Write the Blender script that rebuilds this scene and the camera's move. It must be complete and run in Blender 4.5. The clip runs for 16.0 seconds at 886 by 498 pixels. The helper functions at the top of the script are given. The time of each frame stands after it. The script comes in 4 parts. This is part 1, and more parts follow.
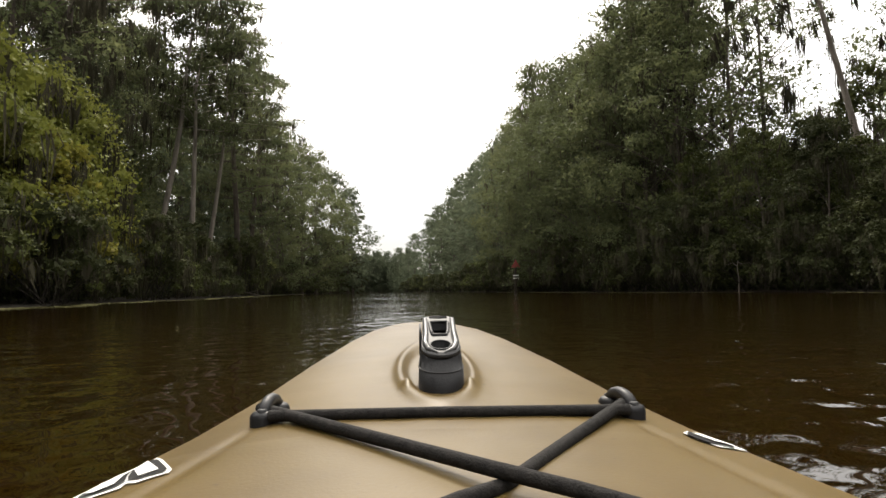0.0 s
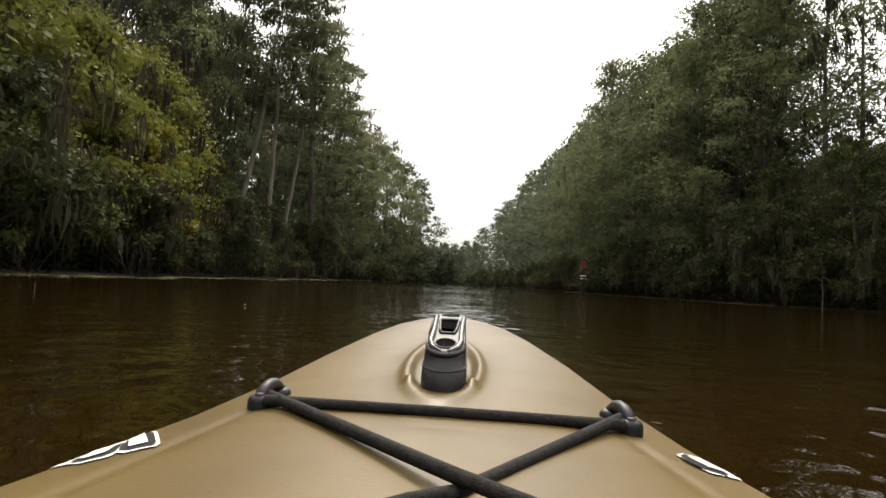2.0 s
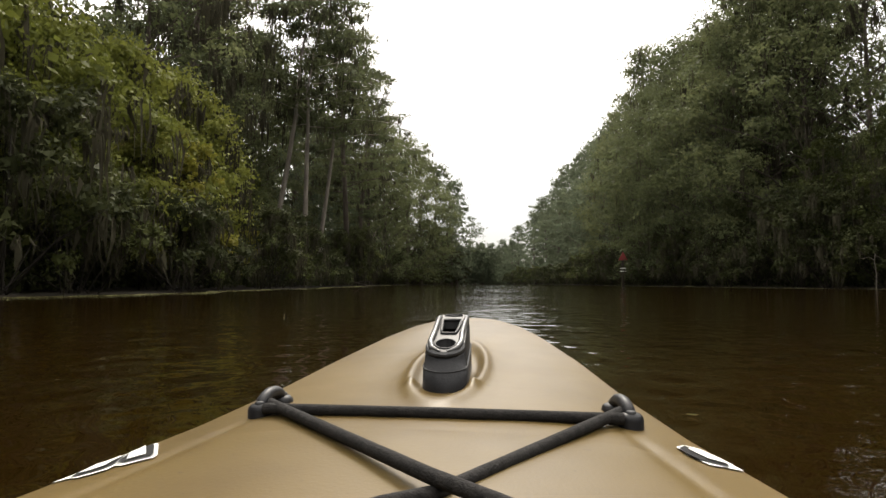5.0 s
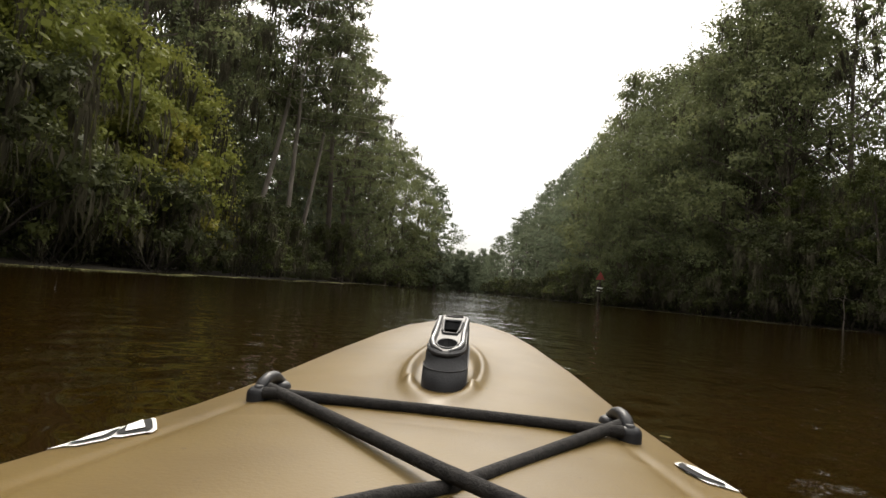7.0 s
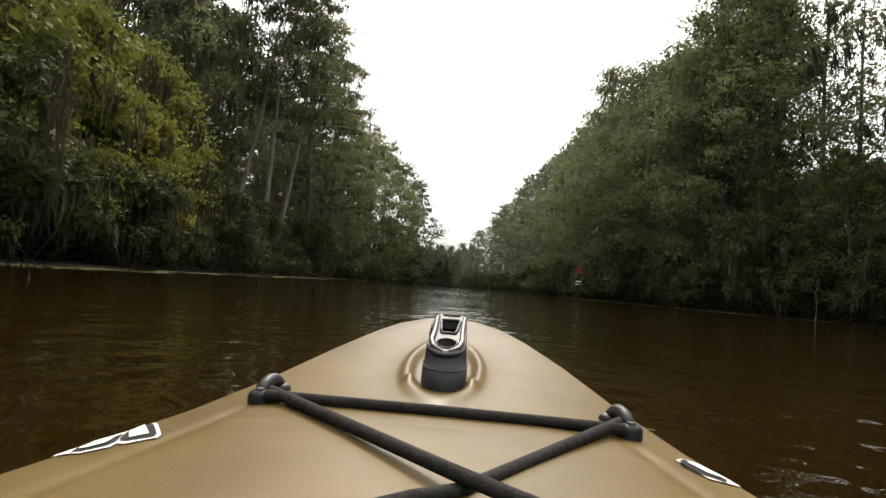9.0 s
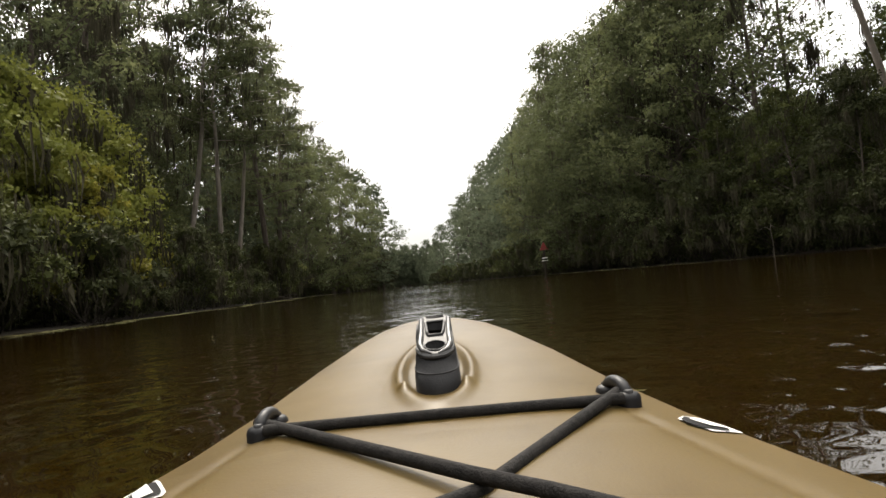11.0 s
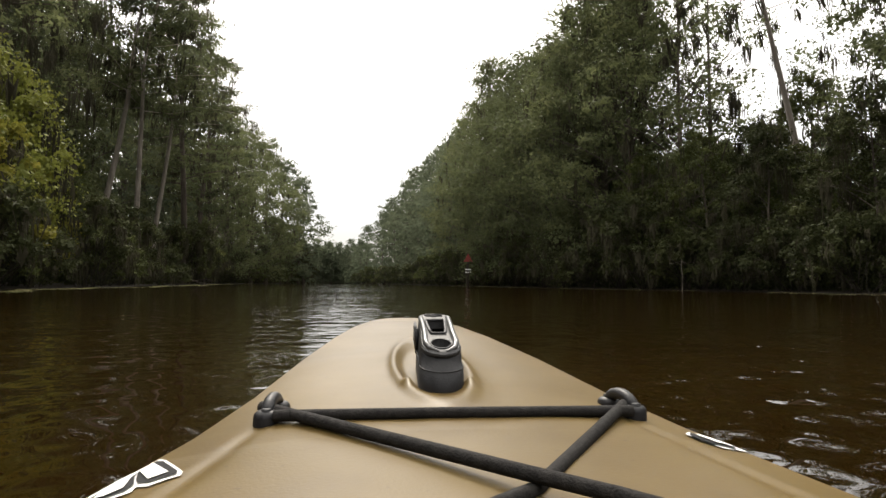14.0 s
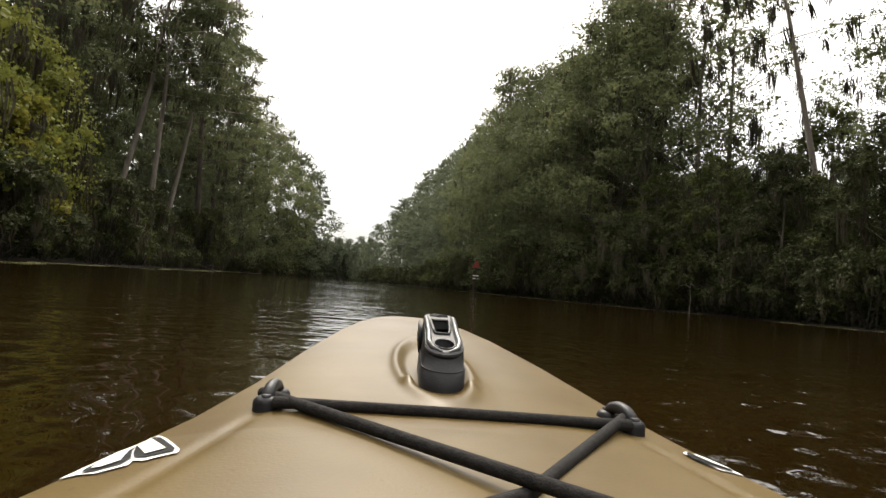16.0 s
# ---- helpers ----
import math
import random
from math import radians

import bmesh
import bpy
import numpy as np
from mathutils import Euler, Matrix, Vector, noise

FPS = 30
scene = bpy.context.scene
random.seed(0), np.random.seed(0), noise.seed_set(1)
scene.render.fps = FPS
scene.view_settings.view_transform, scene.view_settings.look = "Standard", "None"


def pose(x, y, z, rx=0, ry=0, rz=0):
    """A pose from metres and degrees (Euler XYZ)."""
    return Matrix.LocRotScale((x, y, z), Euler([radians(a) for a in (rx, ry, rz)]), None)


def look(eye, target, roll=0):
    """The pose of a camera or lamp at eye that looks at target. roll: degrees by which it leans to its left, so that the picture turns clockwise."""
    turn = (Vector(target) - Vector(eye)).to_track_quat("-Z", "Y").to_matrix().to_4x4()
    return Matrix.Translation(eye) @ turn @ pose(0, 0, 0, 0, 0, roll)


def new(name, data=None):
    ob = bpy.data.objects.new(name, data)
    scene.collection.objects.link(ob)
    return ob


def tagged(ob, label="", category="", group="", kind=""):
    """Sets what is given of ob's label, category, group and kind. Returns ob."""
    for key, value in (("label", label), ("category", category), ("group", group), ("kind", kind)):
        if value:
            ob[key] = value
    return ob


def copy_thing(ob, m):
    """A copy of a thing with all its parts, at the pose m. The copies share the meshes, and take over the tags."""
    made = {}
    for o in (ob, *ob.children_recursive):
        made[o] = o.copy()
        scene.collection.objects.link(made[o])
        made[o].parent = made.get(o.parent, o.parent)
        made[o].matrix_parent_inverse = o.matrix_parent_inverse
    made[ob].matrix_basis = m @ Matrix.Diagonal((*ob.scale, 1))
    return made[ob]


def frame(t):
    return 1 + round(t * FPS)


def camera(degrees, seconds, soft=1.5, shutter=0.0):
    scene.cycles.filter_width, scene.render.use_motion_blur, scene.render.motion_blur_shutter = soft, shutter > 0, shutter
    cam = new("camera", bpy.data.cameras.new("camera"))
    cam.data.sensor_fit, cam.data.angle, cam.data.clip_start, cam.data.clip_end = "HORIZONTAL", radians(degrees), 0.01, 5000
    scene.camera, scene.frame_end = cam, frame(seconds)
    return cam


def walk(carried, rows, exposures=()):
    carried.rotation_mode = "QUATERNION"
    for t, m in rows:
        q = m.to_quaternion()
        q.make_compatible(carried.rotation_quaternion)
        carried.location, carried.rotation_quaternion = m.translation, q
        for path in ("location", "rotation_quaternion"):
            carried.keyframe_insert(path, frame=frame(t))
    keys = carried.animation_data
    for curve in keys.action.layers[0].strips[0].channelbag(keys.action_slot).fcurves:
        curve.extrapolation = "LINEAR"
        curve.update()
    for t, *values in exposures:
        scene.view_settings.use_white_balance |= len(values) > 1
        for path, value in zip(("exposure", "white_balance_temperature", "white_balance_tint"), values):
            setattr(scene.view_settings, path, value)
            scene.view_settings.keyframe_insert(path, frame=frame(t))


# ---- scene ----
cam = camera(70.98, 16.0, soft=1.5)
# the camera sways over the foredeck of the kayak: seconds, place in metres, yaw, pitch and roll in degrees
PATH = [
    (0.0, -1.517, 17.000, 0.285, -3.00, 3.85, 0.70),
    (0.5, -1.501, 17.000, 0.289, -0.67, 3.35, -2.46),
    (1.0, -1.485, 17.000, 0.291, 0.93, 3.06, -0.92),
    (1.5, -1.474, 17.000, 0.291, 2.39, 3.03, -2.21),
    (2.0, -1.470, 17.001, 0.290, 3.00, 3.14, -3.08),
    (2.5, -1.476, 17.000, 0.290, 2.16, 3.17, -2.27),
    (3.0, -1.462, 17.001, 0.292, 3.00, 2.98, 2.03),
    (3.5, -1.443, 17.004, 0.290, 4.94, 3.24, 3.47),
    (4.0, -1.433, 17.006, 0.291, 6.26, 2.98, 2.35),
    (4.2, -1.438, 17.005, 0.291, 6.01, 3.06, 0.50),
    (6.3, -1.431, 17.007, 0.289, 7.07, 3.23, -0.59),
    (6.5, -1.433, 17.006, 0.289, 7.23, 3.22, -3.22),
    (7.0, -1.460, 17.002, 0.285, 4.41, 3.67, -5.10),
    (7.5, -1.465, 17.001, 0.291, 3.10, 3.08, 0.04),
    (8.0, -1.460, 17.002, 0.291, 3.32, 3.08, 1.67),
    (8.5, -1.466, 17.001, 0.290, 3.29, 3.24, -1.73),
    (9.0, -1.476, 17.000, 0.288, 2.56, 3.34, -4.64),
    (9.2, -1.477, 17.000, 0.289, 2.27, 3.35, -3.25),
    (11.3, -1.486, 17.000, 0.292, -0.27, 2.98, 5.45),
    (11.5, -1.491, 17.000, 0.292, -0.57, 2.98, 3.85),
    (12.0, -1.506, 17.000, 0.290, -1.65, 3.25, -0.16),
    (12.5, -1.517, 17.000, 0.291, -2.97, 3.11, 0.21),
    (13.0, -1.531, 17.001, 0.291, -4.37, 3.14, -0.53),
    (13.5, -1.543, 17.003, 0.290, -5.90, 3.15, 0.17),
    (14.0, -1.558, 17.006, 0.290, -7.44, 3.19, -0.49),
    (14.5, -1.577, 17.010, 0.288, -9.43, 3.33, -2.42),
    (15.0, -1.590, 17.015, 0.287, -11.17, 3.38, -0.73),
    (15.5, -1.579, 17.011, 0.288, -9.96, 3.40, -0.48),
    (16.0, -1.559, 17.005, 0.287, -6.84, 3.54, -4.85),
]
GRADE = (1.33, 6900, 11)      # stops, kelvin, tint of the picture
walk(cam, [(t, pose(x, y, z, 90 + pitch, roll, yaw)) for t, x, y, z, yaw, pitch, roll in PATH], exposures=[(0, *GRADE), (16, *GRADE)])

# ---- sky and sun: bright thin overcast, the sun high ahead behind the cloud ----
SUN_AZ, SUN_EL = radians(-3.0), radians(50.0)      # azimuth from +y towards +x
sun_dir = Vector((math.sin(SUN_AZ) * math.cos(SUN_EL), math.cos(SUN_AZ) * math.cos(SUN_EL), math.sin(SUN_EL)))
world = bpy.data.worlds.new("overcast_sky")
scene.world = world
world.use_nodes = True
wt = world.node_tree
wt.nodes.clear()
w_out = wt.nodes.new("ShaderNodeOutputWorld")
w_bg = wt.nodes.new("ShaderNodeBackground")
w_bg.inputs["Strength"].default_value = 0.1
w_sky = wt.nodes.new("ShaderNodeTexSky")
w_sky.sky_type = "NISHITA"
w_sky.sun_disc = False
w_sky.sun_elevation, w_sky.sun_rotation = SUN_EL, SUN_AZ
w_tc = wt.nodes.new("ShaderNodeTexCoord")
w_map = wt.nodes.new("ShaderNodeMapping")
w_map.inputs["Scale"].default_value = (1.0, 1.0, 2.2)
w_noise = wt.nodes.new("ShaderNodeTexNoise")
w_noise.inputs["Scale"].default_value = 2.6
w_noise.inputs["Detail"].default_value = 6.0
w_cloud = wt.nodes.new("ShaderNodeValToRGB")
w_cloud.color_ramp.elements[0].position = 0.3
w_cloud.color_ramp.elements[0].color = (0.80, 0.82, 0.83, 1)
w_cloud.color_ramp.elements[1].position = 0.62
w_cloud.color_ramp.elements[1].color = (1.0, 0.985, 0.95, 1)
w_dot = wt.nodes.new("ShaderNodeVectorMath")
w_dot.operation = "DOT_PRODUCT"
w_dot.inputs[1].default_value = sun_dir
w_glow = wt.nodes.new("ShaderNodeMapRange")
w_glow.inputs["From Min"].default_value = -0.2
w_glow.inputs["From Max"].default_value = 1.0
w_glow.inputs["To Min"].default_value = 7.5
w_glow.inputs["To Max"].default_value = 19.0
w_mul = wt.nodes.new("ShaderNodeVectorMath")
w_mul.operation = "SCALE"
w_mix = wt.nodes.new("ShaderNodeMix")
w_mix.data_type = "RGBA"
w_mix.inputs["Factor"].default_value = 0.93
wl = wt.links.new
wl(w_tc.outputs["Generated"], w_map.inputs["Vector"])
wl(w_map.outputs["Vector"], w_noise.inputs["Vector"])
wl(w_noise.outputs["Fac"], w_cloud.inputs["Fac"])
wl(w_tc.outputs["Generated"], w_dot.inputs[0])
wl(w_dot.outputs["Value"], w_glow.inputs["Value"])
wl(w_cloud.outputs["Color"], w_mul.inputs[0])
w_sep = wt.nodes.new("ShaderNodeSeparateXYZ")       # an overcast sky is dimmer towards the horizon
w_low = wt.nodes.new("ShaderNodeValToRGB")
for at, grey in ((0.10, 0.31), (0.32, 0.66)):
    w_low.color_ramp.elements.new(at).color = (grey, grey, grey, 1)
w_low.color_ramp.elements[0].color = (0.135, 0.130, 0.122, 1)
w_low.color_ramp.elements[3].color = (1.1, 1.1, 1.1, 1)
w_dim = wt.nodes.new("ShaderNodeMath")
w_dim.operation = "MULTIPLY"
wl(w_tc.outputs["Generated"], w_sep.inputs["Vector"])
wl(w_sep.outputs["Z"], w_low.inputs["Fac"])
wl(w_low.outputs["Color"], w_dim.inputs[0])
wl(w_glow.outputs["Result"], w_dim.inputs[1])
wl(w_dim.outputs["Value"], w_mul.inputs["Scale"])
wl(w_sky.outputs["Color"], w_mix.inputs["A"])
wl(w_mul.outputs["Vector"], w_mix.inputs["B"])
wl(w_mix.outputs["Result"], w_bg.inputs["Color"])
wl(w_bg.outputs["Background"], w_out.inputs["Surface"])
sun = new("sun", bpy.data.lights.new("sun", "SUN"))
sun.data.energy, sun.data.angle, sun.data.color = 1.3, radians(14), (1.0, 0.95, 0.86)
sun.matrix_world = look((0, 0, 60), Vector((0, 0, 60)) - sun_dir)


# ---- materials ----
def node_material(name):
    m = bpy.data.materials.new(name)
    m.use_nodes = True
    t = m.node_tree
    return m, t, t.nodes["Principled BSDF"], t.links.new


def ramp(t, stops):
    r = t.nodes.new("ShaderNodeValToRGB")
    while len(r.color_ramp.elements) < len(stops):
        r.color_ramp.elements.new(0.5)
    for e, (p, c) in zip(r.color_ramp.elements, stops):
        e.position, e.color = p, (*c, 1)
    return r


def noise_node(t, scale, detail=4.0, coords="Object", stretch=(1, 1, 1)):
    tc = t.nodes.new("ShaderNodeTexCoord")
    mp = t.nodes.new("ShaderNodeMapping")
    mp.inputs["Scale"].default_value = stretch
    n = t.nodes.new("ShaderNodeTexNoise")
    n.inputs["Scale"].default_value = scale
    n.inputs["Detail"].default_value = detail
    t.links.new(tc.outputs[coords], mp.inputs["Vector"])
    t.links.new(mp.outputs["Vector"], n.inputs["Vector"])
    return n


def bump(t, source, strength, distance):
    b = t.nodes.new("ShaderNodeBump")
    b.inputs["Strength"].default_value = strength
    b.inputs["Distance"].default_value = distance
    t.links.new(source, b.inputs["Height"])
    return b


def leaf_material(name, dark, mid, light, gloss=0.45, through_light=0.6):
    """Leaves: each leaf and each tree a little different; light comes through them."""
    m, t, p, link = node_material(name)
    geo = t.nodes.new("ShaderNodeNewGeometry")
    info = t.nodes.new("ShaderNodeObjectInfo")
    big = noise_node(t, 0.45, 2.0)
    a = t.nodes.new("ShaderNodeMath")
    a.operation = "MULTIPLY"
    a.inputs[1].default_value = 0.17
    b = t.nodes.new("ShaderNodeMath")
    b.operation = "MULTIPLY_ADD"
    b.inputs[1].default_value = 0.20
    c = t.nodes.new("ShaderNodeMath")
    c.operation = "MULTIPLY_ADD"
    c.inputs[1].default_value = 0.70
    link(geo.outputs["Random Per Island"], a.inputs[0])
    link(info.outputs["Random"], b.inputs[0])
    link(a.outputs[0], b.inputs[2])
    link(big.outputs["Fac"], c.inputs[0])
    link(b.outputs[0], c.inputs[2])
    r = ramp(t, [(0.2, dark), (0.52, mid), (0.92, light)])
    link(c.outputs[0], r.inputs["Fac"])
    link(r.outputs["Color"], p.inputs["Base Color"])
    p.inputs["Roughness"].default_value = gloss
    p.inputs["Specular IOR Level"].default_value = 0.05
    tr = t.nodes.new("ShaderNodeBsdfTranslucent")
    link(r.outputs["Color"], tr.inputs["Color"])
    mix = t.nodes.new("ShaderNodeMixShader")
    mix.inputs["Fac"].default_value = through_light
    link(p.outputs["BSDF"], mix.inputs[1])
    link(tr.outputs["BSDF"], mix.inputs[2])
    link(mix.outputs["Shader"], t.nodes["Material Output"].inputs["Surface"])
    return m


def plain_material(name, stops, scale, rough, bump_scale=0.0, bump_depth=0.0, metal=0.0, stretch=(1, 1, 1), detail=5.0, specular=0.5):
    """A surface with two scales of colour variation and a fine relief."""
    m, t, p, link = node_material(name)
    n1 = noise_node(t, scale, detail, stretch=stretch)
    n2 = noise_node(t, scale * 7.3, 3.0, stretch=stretch)
    mx = t.nodes.new("ShaderNodeMath")
    mx.operation = "MULTIPLY_ADD"
    mx.inputs[1].default_value = 0.35
    half = t.nodes.new("ShaderNodeMath")
    half.operation = "MULTIPLY"
    half.inputs[1].default_value = 0.65
    link(n1.outputs["Fac"], half.inputs[0])
    link(n2.outputs["Fac"], mx.inputs[0])
    link(half.outputs[0], mx.inputs[2])
    r = ramp(t, stops)
    link(mx.outputs[0], r.inputs["Fac"])
    link(r.outputs["Color"], p.inputs["Base Color"])
    p.inputs["Roughness"].default_value = rough
    p.inputs["Metallic"].default_value = metal
    p.inputs["Specular IOR Level"].default_value = 0.1 if rough > 0.65 else specular
    if bump_depth:
        n3 = noise_node(t, bump_scale, 4.0, stretch=stretch)
        link(bump(t, n3.outputs["Fac"], 1.0, bump_depth).outputs["Normal"], p.inputs["Normal"])
    return m


M_CYPRESS = leaf_material("cypress_needles", (0.039, 0.047, 0.027), (0.083, 0.095, 0.045), (0.138, 0.143, 0.062))
M_HARDWOOD = leaf_material("hardwood_leaves", (0.040, 0.047, 0.023), (0.095, 0.108, 0.050), (0.150, 0.158, 0.070))
# far and back woods: haze put into the leaf colour, bluer and more even
M_FARHAZE = leaf_material("far_haze_leaves", (0.060, 0.075, 0.049), (0.091, 0.107, 0.067), (0.128, 0.142, 0.084), 0.6)
M_WILLOW = leaf_material("willow_leaves", (0.056, 0.066, 0.015), (0.120, 0.133, 0.028), (0.192, 0.194, 0.044), 0.5, 0.4)
M_YELLOWING = leaf_material("yellowing_leaves", (0.075, 0.080, 0.016), (0.158, 0.150, 0.026), (0.26, 0.225, 0.042), 0.5, 0.4)
M_SHRUB = leaf_material("shrub_leaves", (0.025, 0.031, 0.011), (0.054, 0.063, 0.020), (0.100, 0.104, 0.033), 0.5, 0.35)
# low growth: the shade under the canopy is put into this darker leaf colour
M_UNDER = leaf_material("shade_darkened_leaves", (0.018, 0.021, 0.009), (0.036, 0.041, 0.016), (0.072, 0.076, 0.027), 0.6, 0.3)
M_PALE = leaf_material("pale_shrub_leaves", (0.076, 0.088, 0.029), (0.143, 0.152, 0.050), (0.227, 0.224, 0.079), 0.5, 0.35)
M_MOSS = leaf_material("spanish_moss", (0.024, 0.022, 0.014), (0.046, 0.042, 0.027), (0.080, 0.073, 0.048), 0.85, 0.25)
M_BARK = plain_material("bark", [(0.3, (0.035, 0.028, 0.022)), (0.55, (0.08, 0.066, 0.054)), (0.75, (0.16, 0.14, 0.12))], 1.6, 0.9, 6.0, 0.03, stretch=(3, 3, 0.5))
M_PALEBARK = plain_material("pale_bark", [(0.3, (0.10, 0.085, 0.07)), (0.55, (0.20, 0.175, 0.15)), (0.75, (0.31, 0.285, 0.245))], 1.6, 0.9, 6.0, 0.03, stretch=(3, 3, 0.5))
M_STEM = plain_material("dark_stem", [(0.3, (0.010, 0.008, 0.006)), (0.7, (0.030, 0.025, 0.020))], 2.0, 0.9, 8.0, 0.01, stretch=(3, 3, 0.5))
M_GROUND = plain_material("bank_mud", [(0.3, (0.006, 0.0045, 0.003)), (0.55, (0.013, 0.010, 0.0065)), (0.75, (0.026, 0.019, 0.012))], 0.6, 0.9, 3.0, 0.05)


def water_material():
    """Brown tannin water with long low ripples."""
    m, t, p, link = node_material("river_water")
    n = noise_node(t, 0.25, 3.0)
    r = ramp(t, [(0.35, (0.0078, 0.0038, 0.0006)), (0.65, (0.0115, 0.0057, 0.0010))])
    link(n.outputs["Fac"], r.inputs["Fac"])
    link(r.outputs["Color"], p.inputs["Base Color"])
    p.inputs["Roughness"].default_value = 0.02
    p.inputs["IOR"].default_value = 1.333
    swell = noise_node(t, 1.5, 0.6, stretch=(1.6, 0.9, 1))
    fine = noise_node(t, 5.2, 1.3, stretch=(1.15, 1.0, 1))
    patch = noise_node(t, 0.16, 2.0, stretch=(0.6, 1.0, 1))
    ruffle = t.nodes.new("ShaderNodeMapRange")
    ruffle.inputs["From Min"].default_value, ruffle.inputs["From Max"].default_value = 0.38, 0.66
    ruffle.inputs["To Min"].default_value, ruffle.inputs["To Max"].default_value = 0.45, 1.0
    link(patch.outputs["Fac"], ruffle.inputs["Value"])
    b1 = bump(t, swell.outputs["Fac"], 1.0, 0.013)
    b2 = bump(t, fine.outputs["Fac"], 1.0, 0.019)
    link(ruffle.outputs["Result"], b2.inputs["Strength"])
    link(b1.outputs["Normal"], b2.inputs["Normal"])
    link(b2.outputs["Normal"], p.inputs["Normal"])
    return m


M_WATER = water_material()


# ---- mesh helpers ----
def link_mesh(name, verts, faces, material, parent=None, label="", smooth=False):
    me = bpy.data.meshes.new(name)
    me.from_pydata(verts if isinstance(verts, list) else verts.tolist(), [], faces if isinstance(faces, list) else faces.tolist())
    me.materials.append(material)
    if smooth:
        me.shade_smooth()
    ob = new(name, me)
    if parent:
        ob.parent = parent
    if label:
        tagged(ob, label)
    return ob


def part(name, bm, material, parent, label="", smooth=True):
    me = bpy.data.meshes.new(name)
    bm.to_mesh(me)
    bm.free()
    me.materials.append(material)
    if smooth:
        me.shade_smooth()
    ob = new(name, me)
    ob.parent = parent
    if label:
        tagged(ob, label)
    return ob


def tube(verts, faces, path, radii, seg=8):
    """Append a tapered tube along a path."""
    path = [Vector(p) for p in path]
    base = len(verts)
    for i, p in enumerate(path):
        d = (path[min(i + 1, len(path) - 1)] - path[max(i - 1, 0)]).normalized()
        u = d.orthogonal().normalized()
        if i:
            u = (last - d * last.dot(d)).normalized()
        last = u
        w = d.cross(u)
        for k in range(seg):
            a = 2 * math.pi * k / seg
            verts.append(tuple(p + (u * math.cos(a) + w * math.sin(a)) * radii[i]))
    for i in range(len(path) - 1):
        for k in range(seg):
            a, b = base + i * seg + k, base + i * seg + (k + 1) % seg
            faces.append((a, b, b + seg, a + seg))
    faces.append(tuple(base + (len(path) - 1) * seg + k for k in range(seg)))


def leaf_blades(rng, centres, length, width, droop=0.0, outward=None, size=None, corners=4):
    """One small pointed leaf (a blade of three or four corners) at every centre, facing outward from its clump if that is given."""
    n = len(centres)
    if outward is None:
        outward = np.zeros((n, 3))
    face = outward + rng.normal(size=(n, 3)) * 0.75
    face /= np.linalg.norm(face, axis=1)[:, None] + 1e-9
    a = np.cross(face, rng.normal(size=(n, 3)))
    a[:, 2] -= droop
    a /= np.linalg.norm(a, axis=1)[:, None] + 1e-9
    b = np.cross(a, face)
    b /= np.linalg.norm(b, axis=1)[:, None] + 1e-9
    s = rng.uniform(0.6, 1.3, (n, 1)) * (1.0 if size is None else size[:, None])
    a, b = a * length * s * 0.5, b * width * s * 0.5
    if corners == 3:
        v = np.stack([centres - a, centres + a * 0.8 + b * 0.9, centres + a * 0.5 - b], 1).reshape(-1, 3)
    else:
        v = np.stack([centres - a, centres + b - a * 0.1, centres + a, centres - b - a * 0.1], 1).reshape(-1, 3)
    return v, np.arange(corners * n).reshape(n, corners)


def clump_points(rng, centre, radius, n, squash=0.7):
    """Places of leaves in a lumpy clump, thickest on its upper skin, and the way outward at each."""
    d = rng.normal(size=(n, 3))
    d /= np.linalg.norm(d, axis=1)[:, None]
    d[:, 2] = np.where(rng.uniform(size=n) < 0.55, np.abs(d[:, 2]), d[:, 2])
    r = rng.uniform(0.25, 1.0, (n, 1)) ** 0.4
    lump = 1 + 0.35 * np.sin(3.1 * d[:, :1] + 5 * d[:, 1:2] + rng.uniform(0, 6)) * np.cos(4 * d[:, 2:3] + rng.uniform(0, 6))
    core = (np.arange(n) < 0.2 * n)[:, None]
    r = np.where(core, r * 0.62, r)
    place = np.array(centre) + d * r * lump * radius * np.array((1, 1, squash))
    return np.concatenate([place, d + np.array((0, 0, 0.35)), np.where(core, 1.9, 1.0)], 1)


def moss_strands(rng, anchors, n_each, long, spread):
    """Hanging grey tufts: a few narrow tapering, crooked strands under each anchor."""
    tuft = np.array(anchors) + rng.normal(size=(len(anchors), 3)) * np.array((spread, spread, spread * 0.35))
    size = np.repeat(rng.uniform(0.3, 1.0, len(anchors)) ** 1.3, n_each)
    c = np.repeat(tuft, n_each, 0)
    n = len(c)
    c = c + rng.normal(size=(n, 3)) * np.array((0.13, 0.13, 0.08))
    ln = long * size * rng.uniform(0.35, 1.0, n)
    ang = rng.uniform(0, math.pi, n)
    w = rng.uniform(0.018, 0.048, n)
    side = np.stack([np.cos(ang), np.sin(ang), 0 * ang], 1) * w[:, None]
    down = np.stack([0 * ln, 0 * ln, ln], 1)
    mid = c - down * 0.4 + rng.normal(size=(n, 3)) * 0.09
    tip = c * 0.75 + np.repeat(tuft, n_each, 0) * 0.25 - down + rng.normal(size=(n, 3)) * 0.09
    v = np.stack([c - side * 0.6, c + side * 0.6, mid + side, tip, mid - side], 1).reshape(-1, 3)
    i = np.arange(n)[:, None] * 5
    return v, i + np.array([[0, 1, 2, 3, 4]])


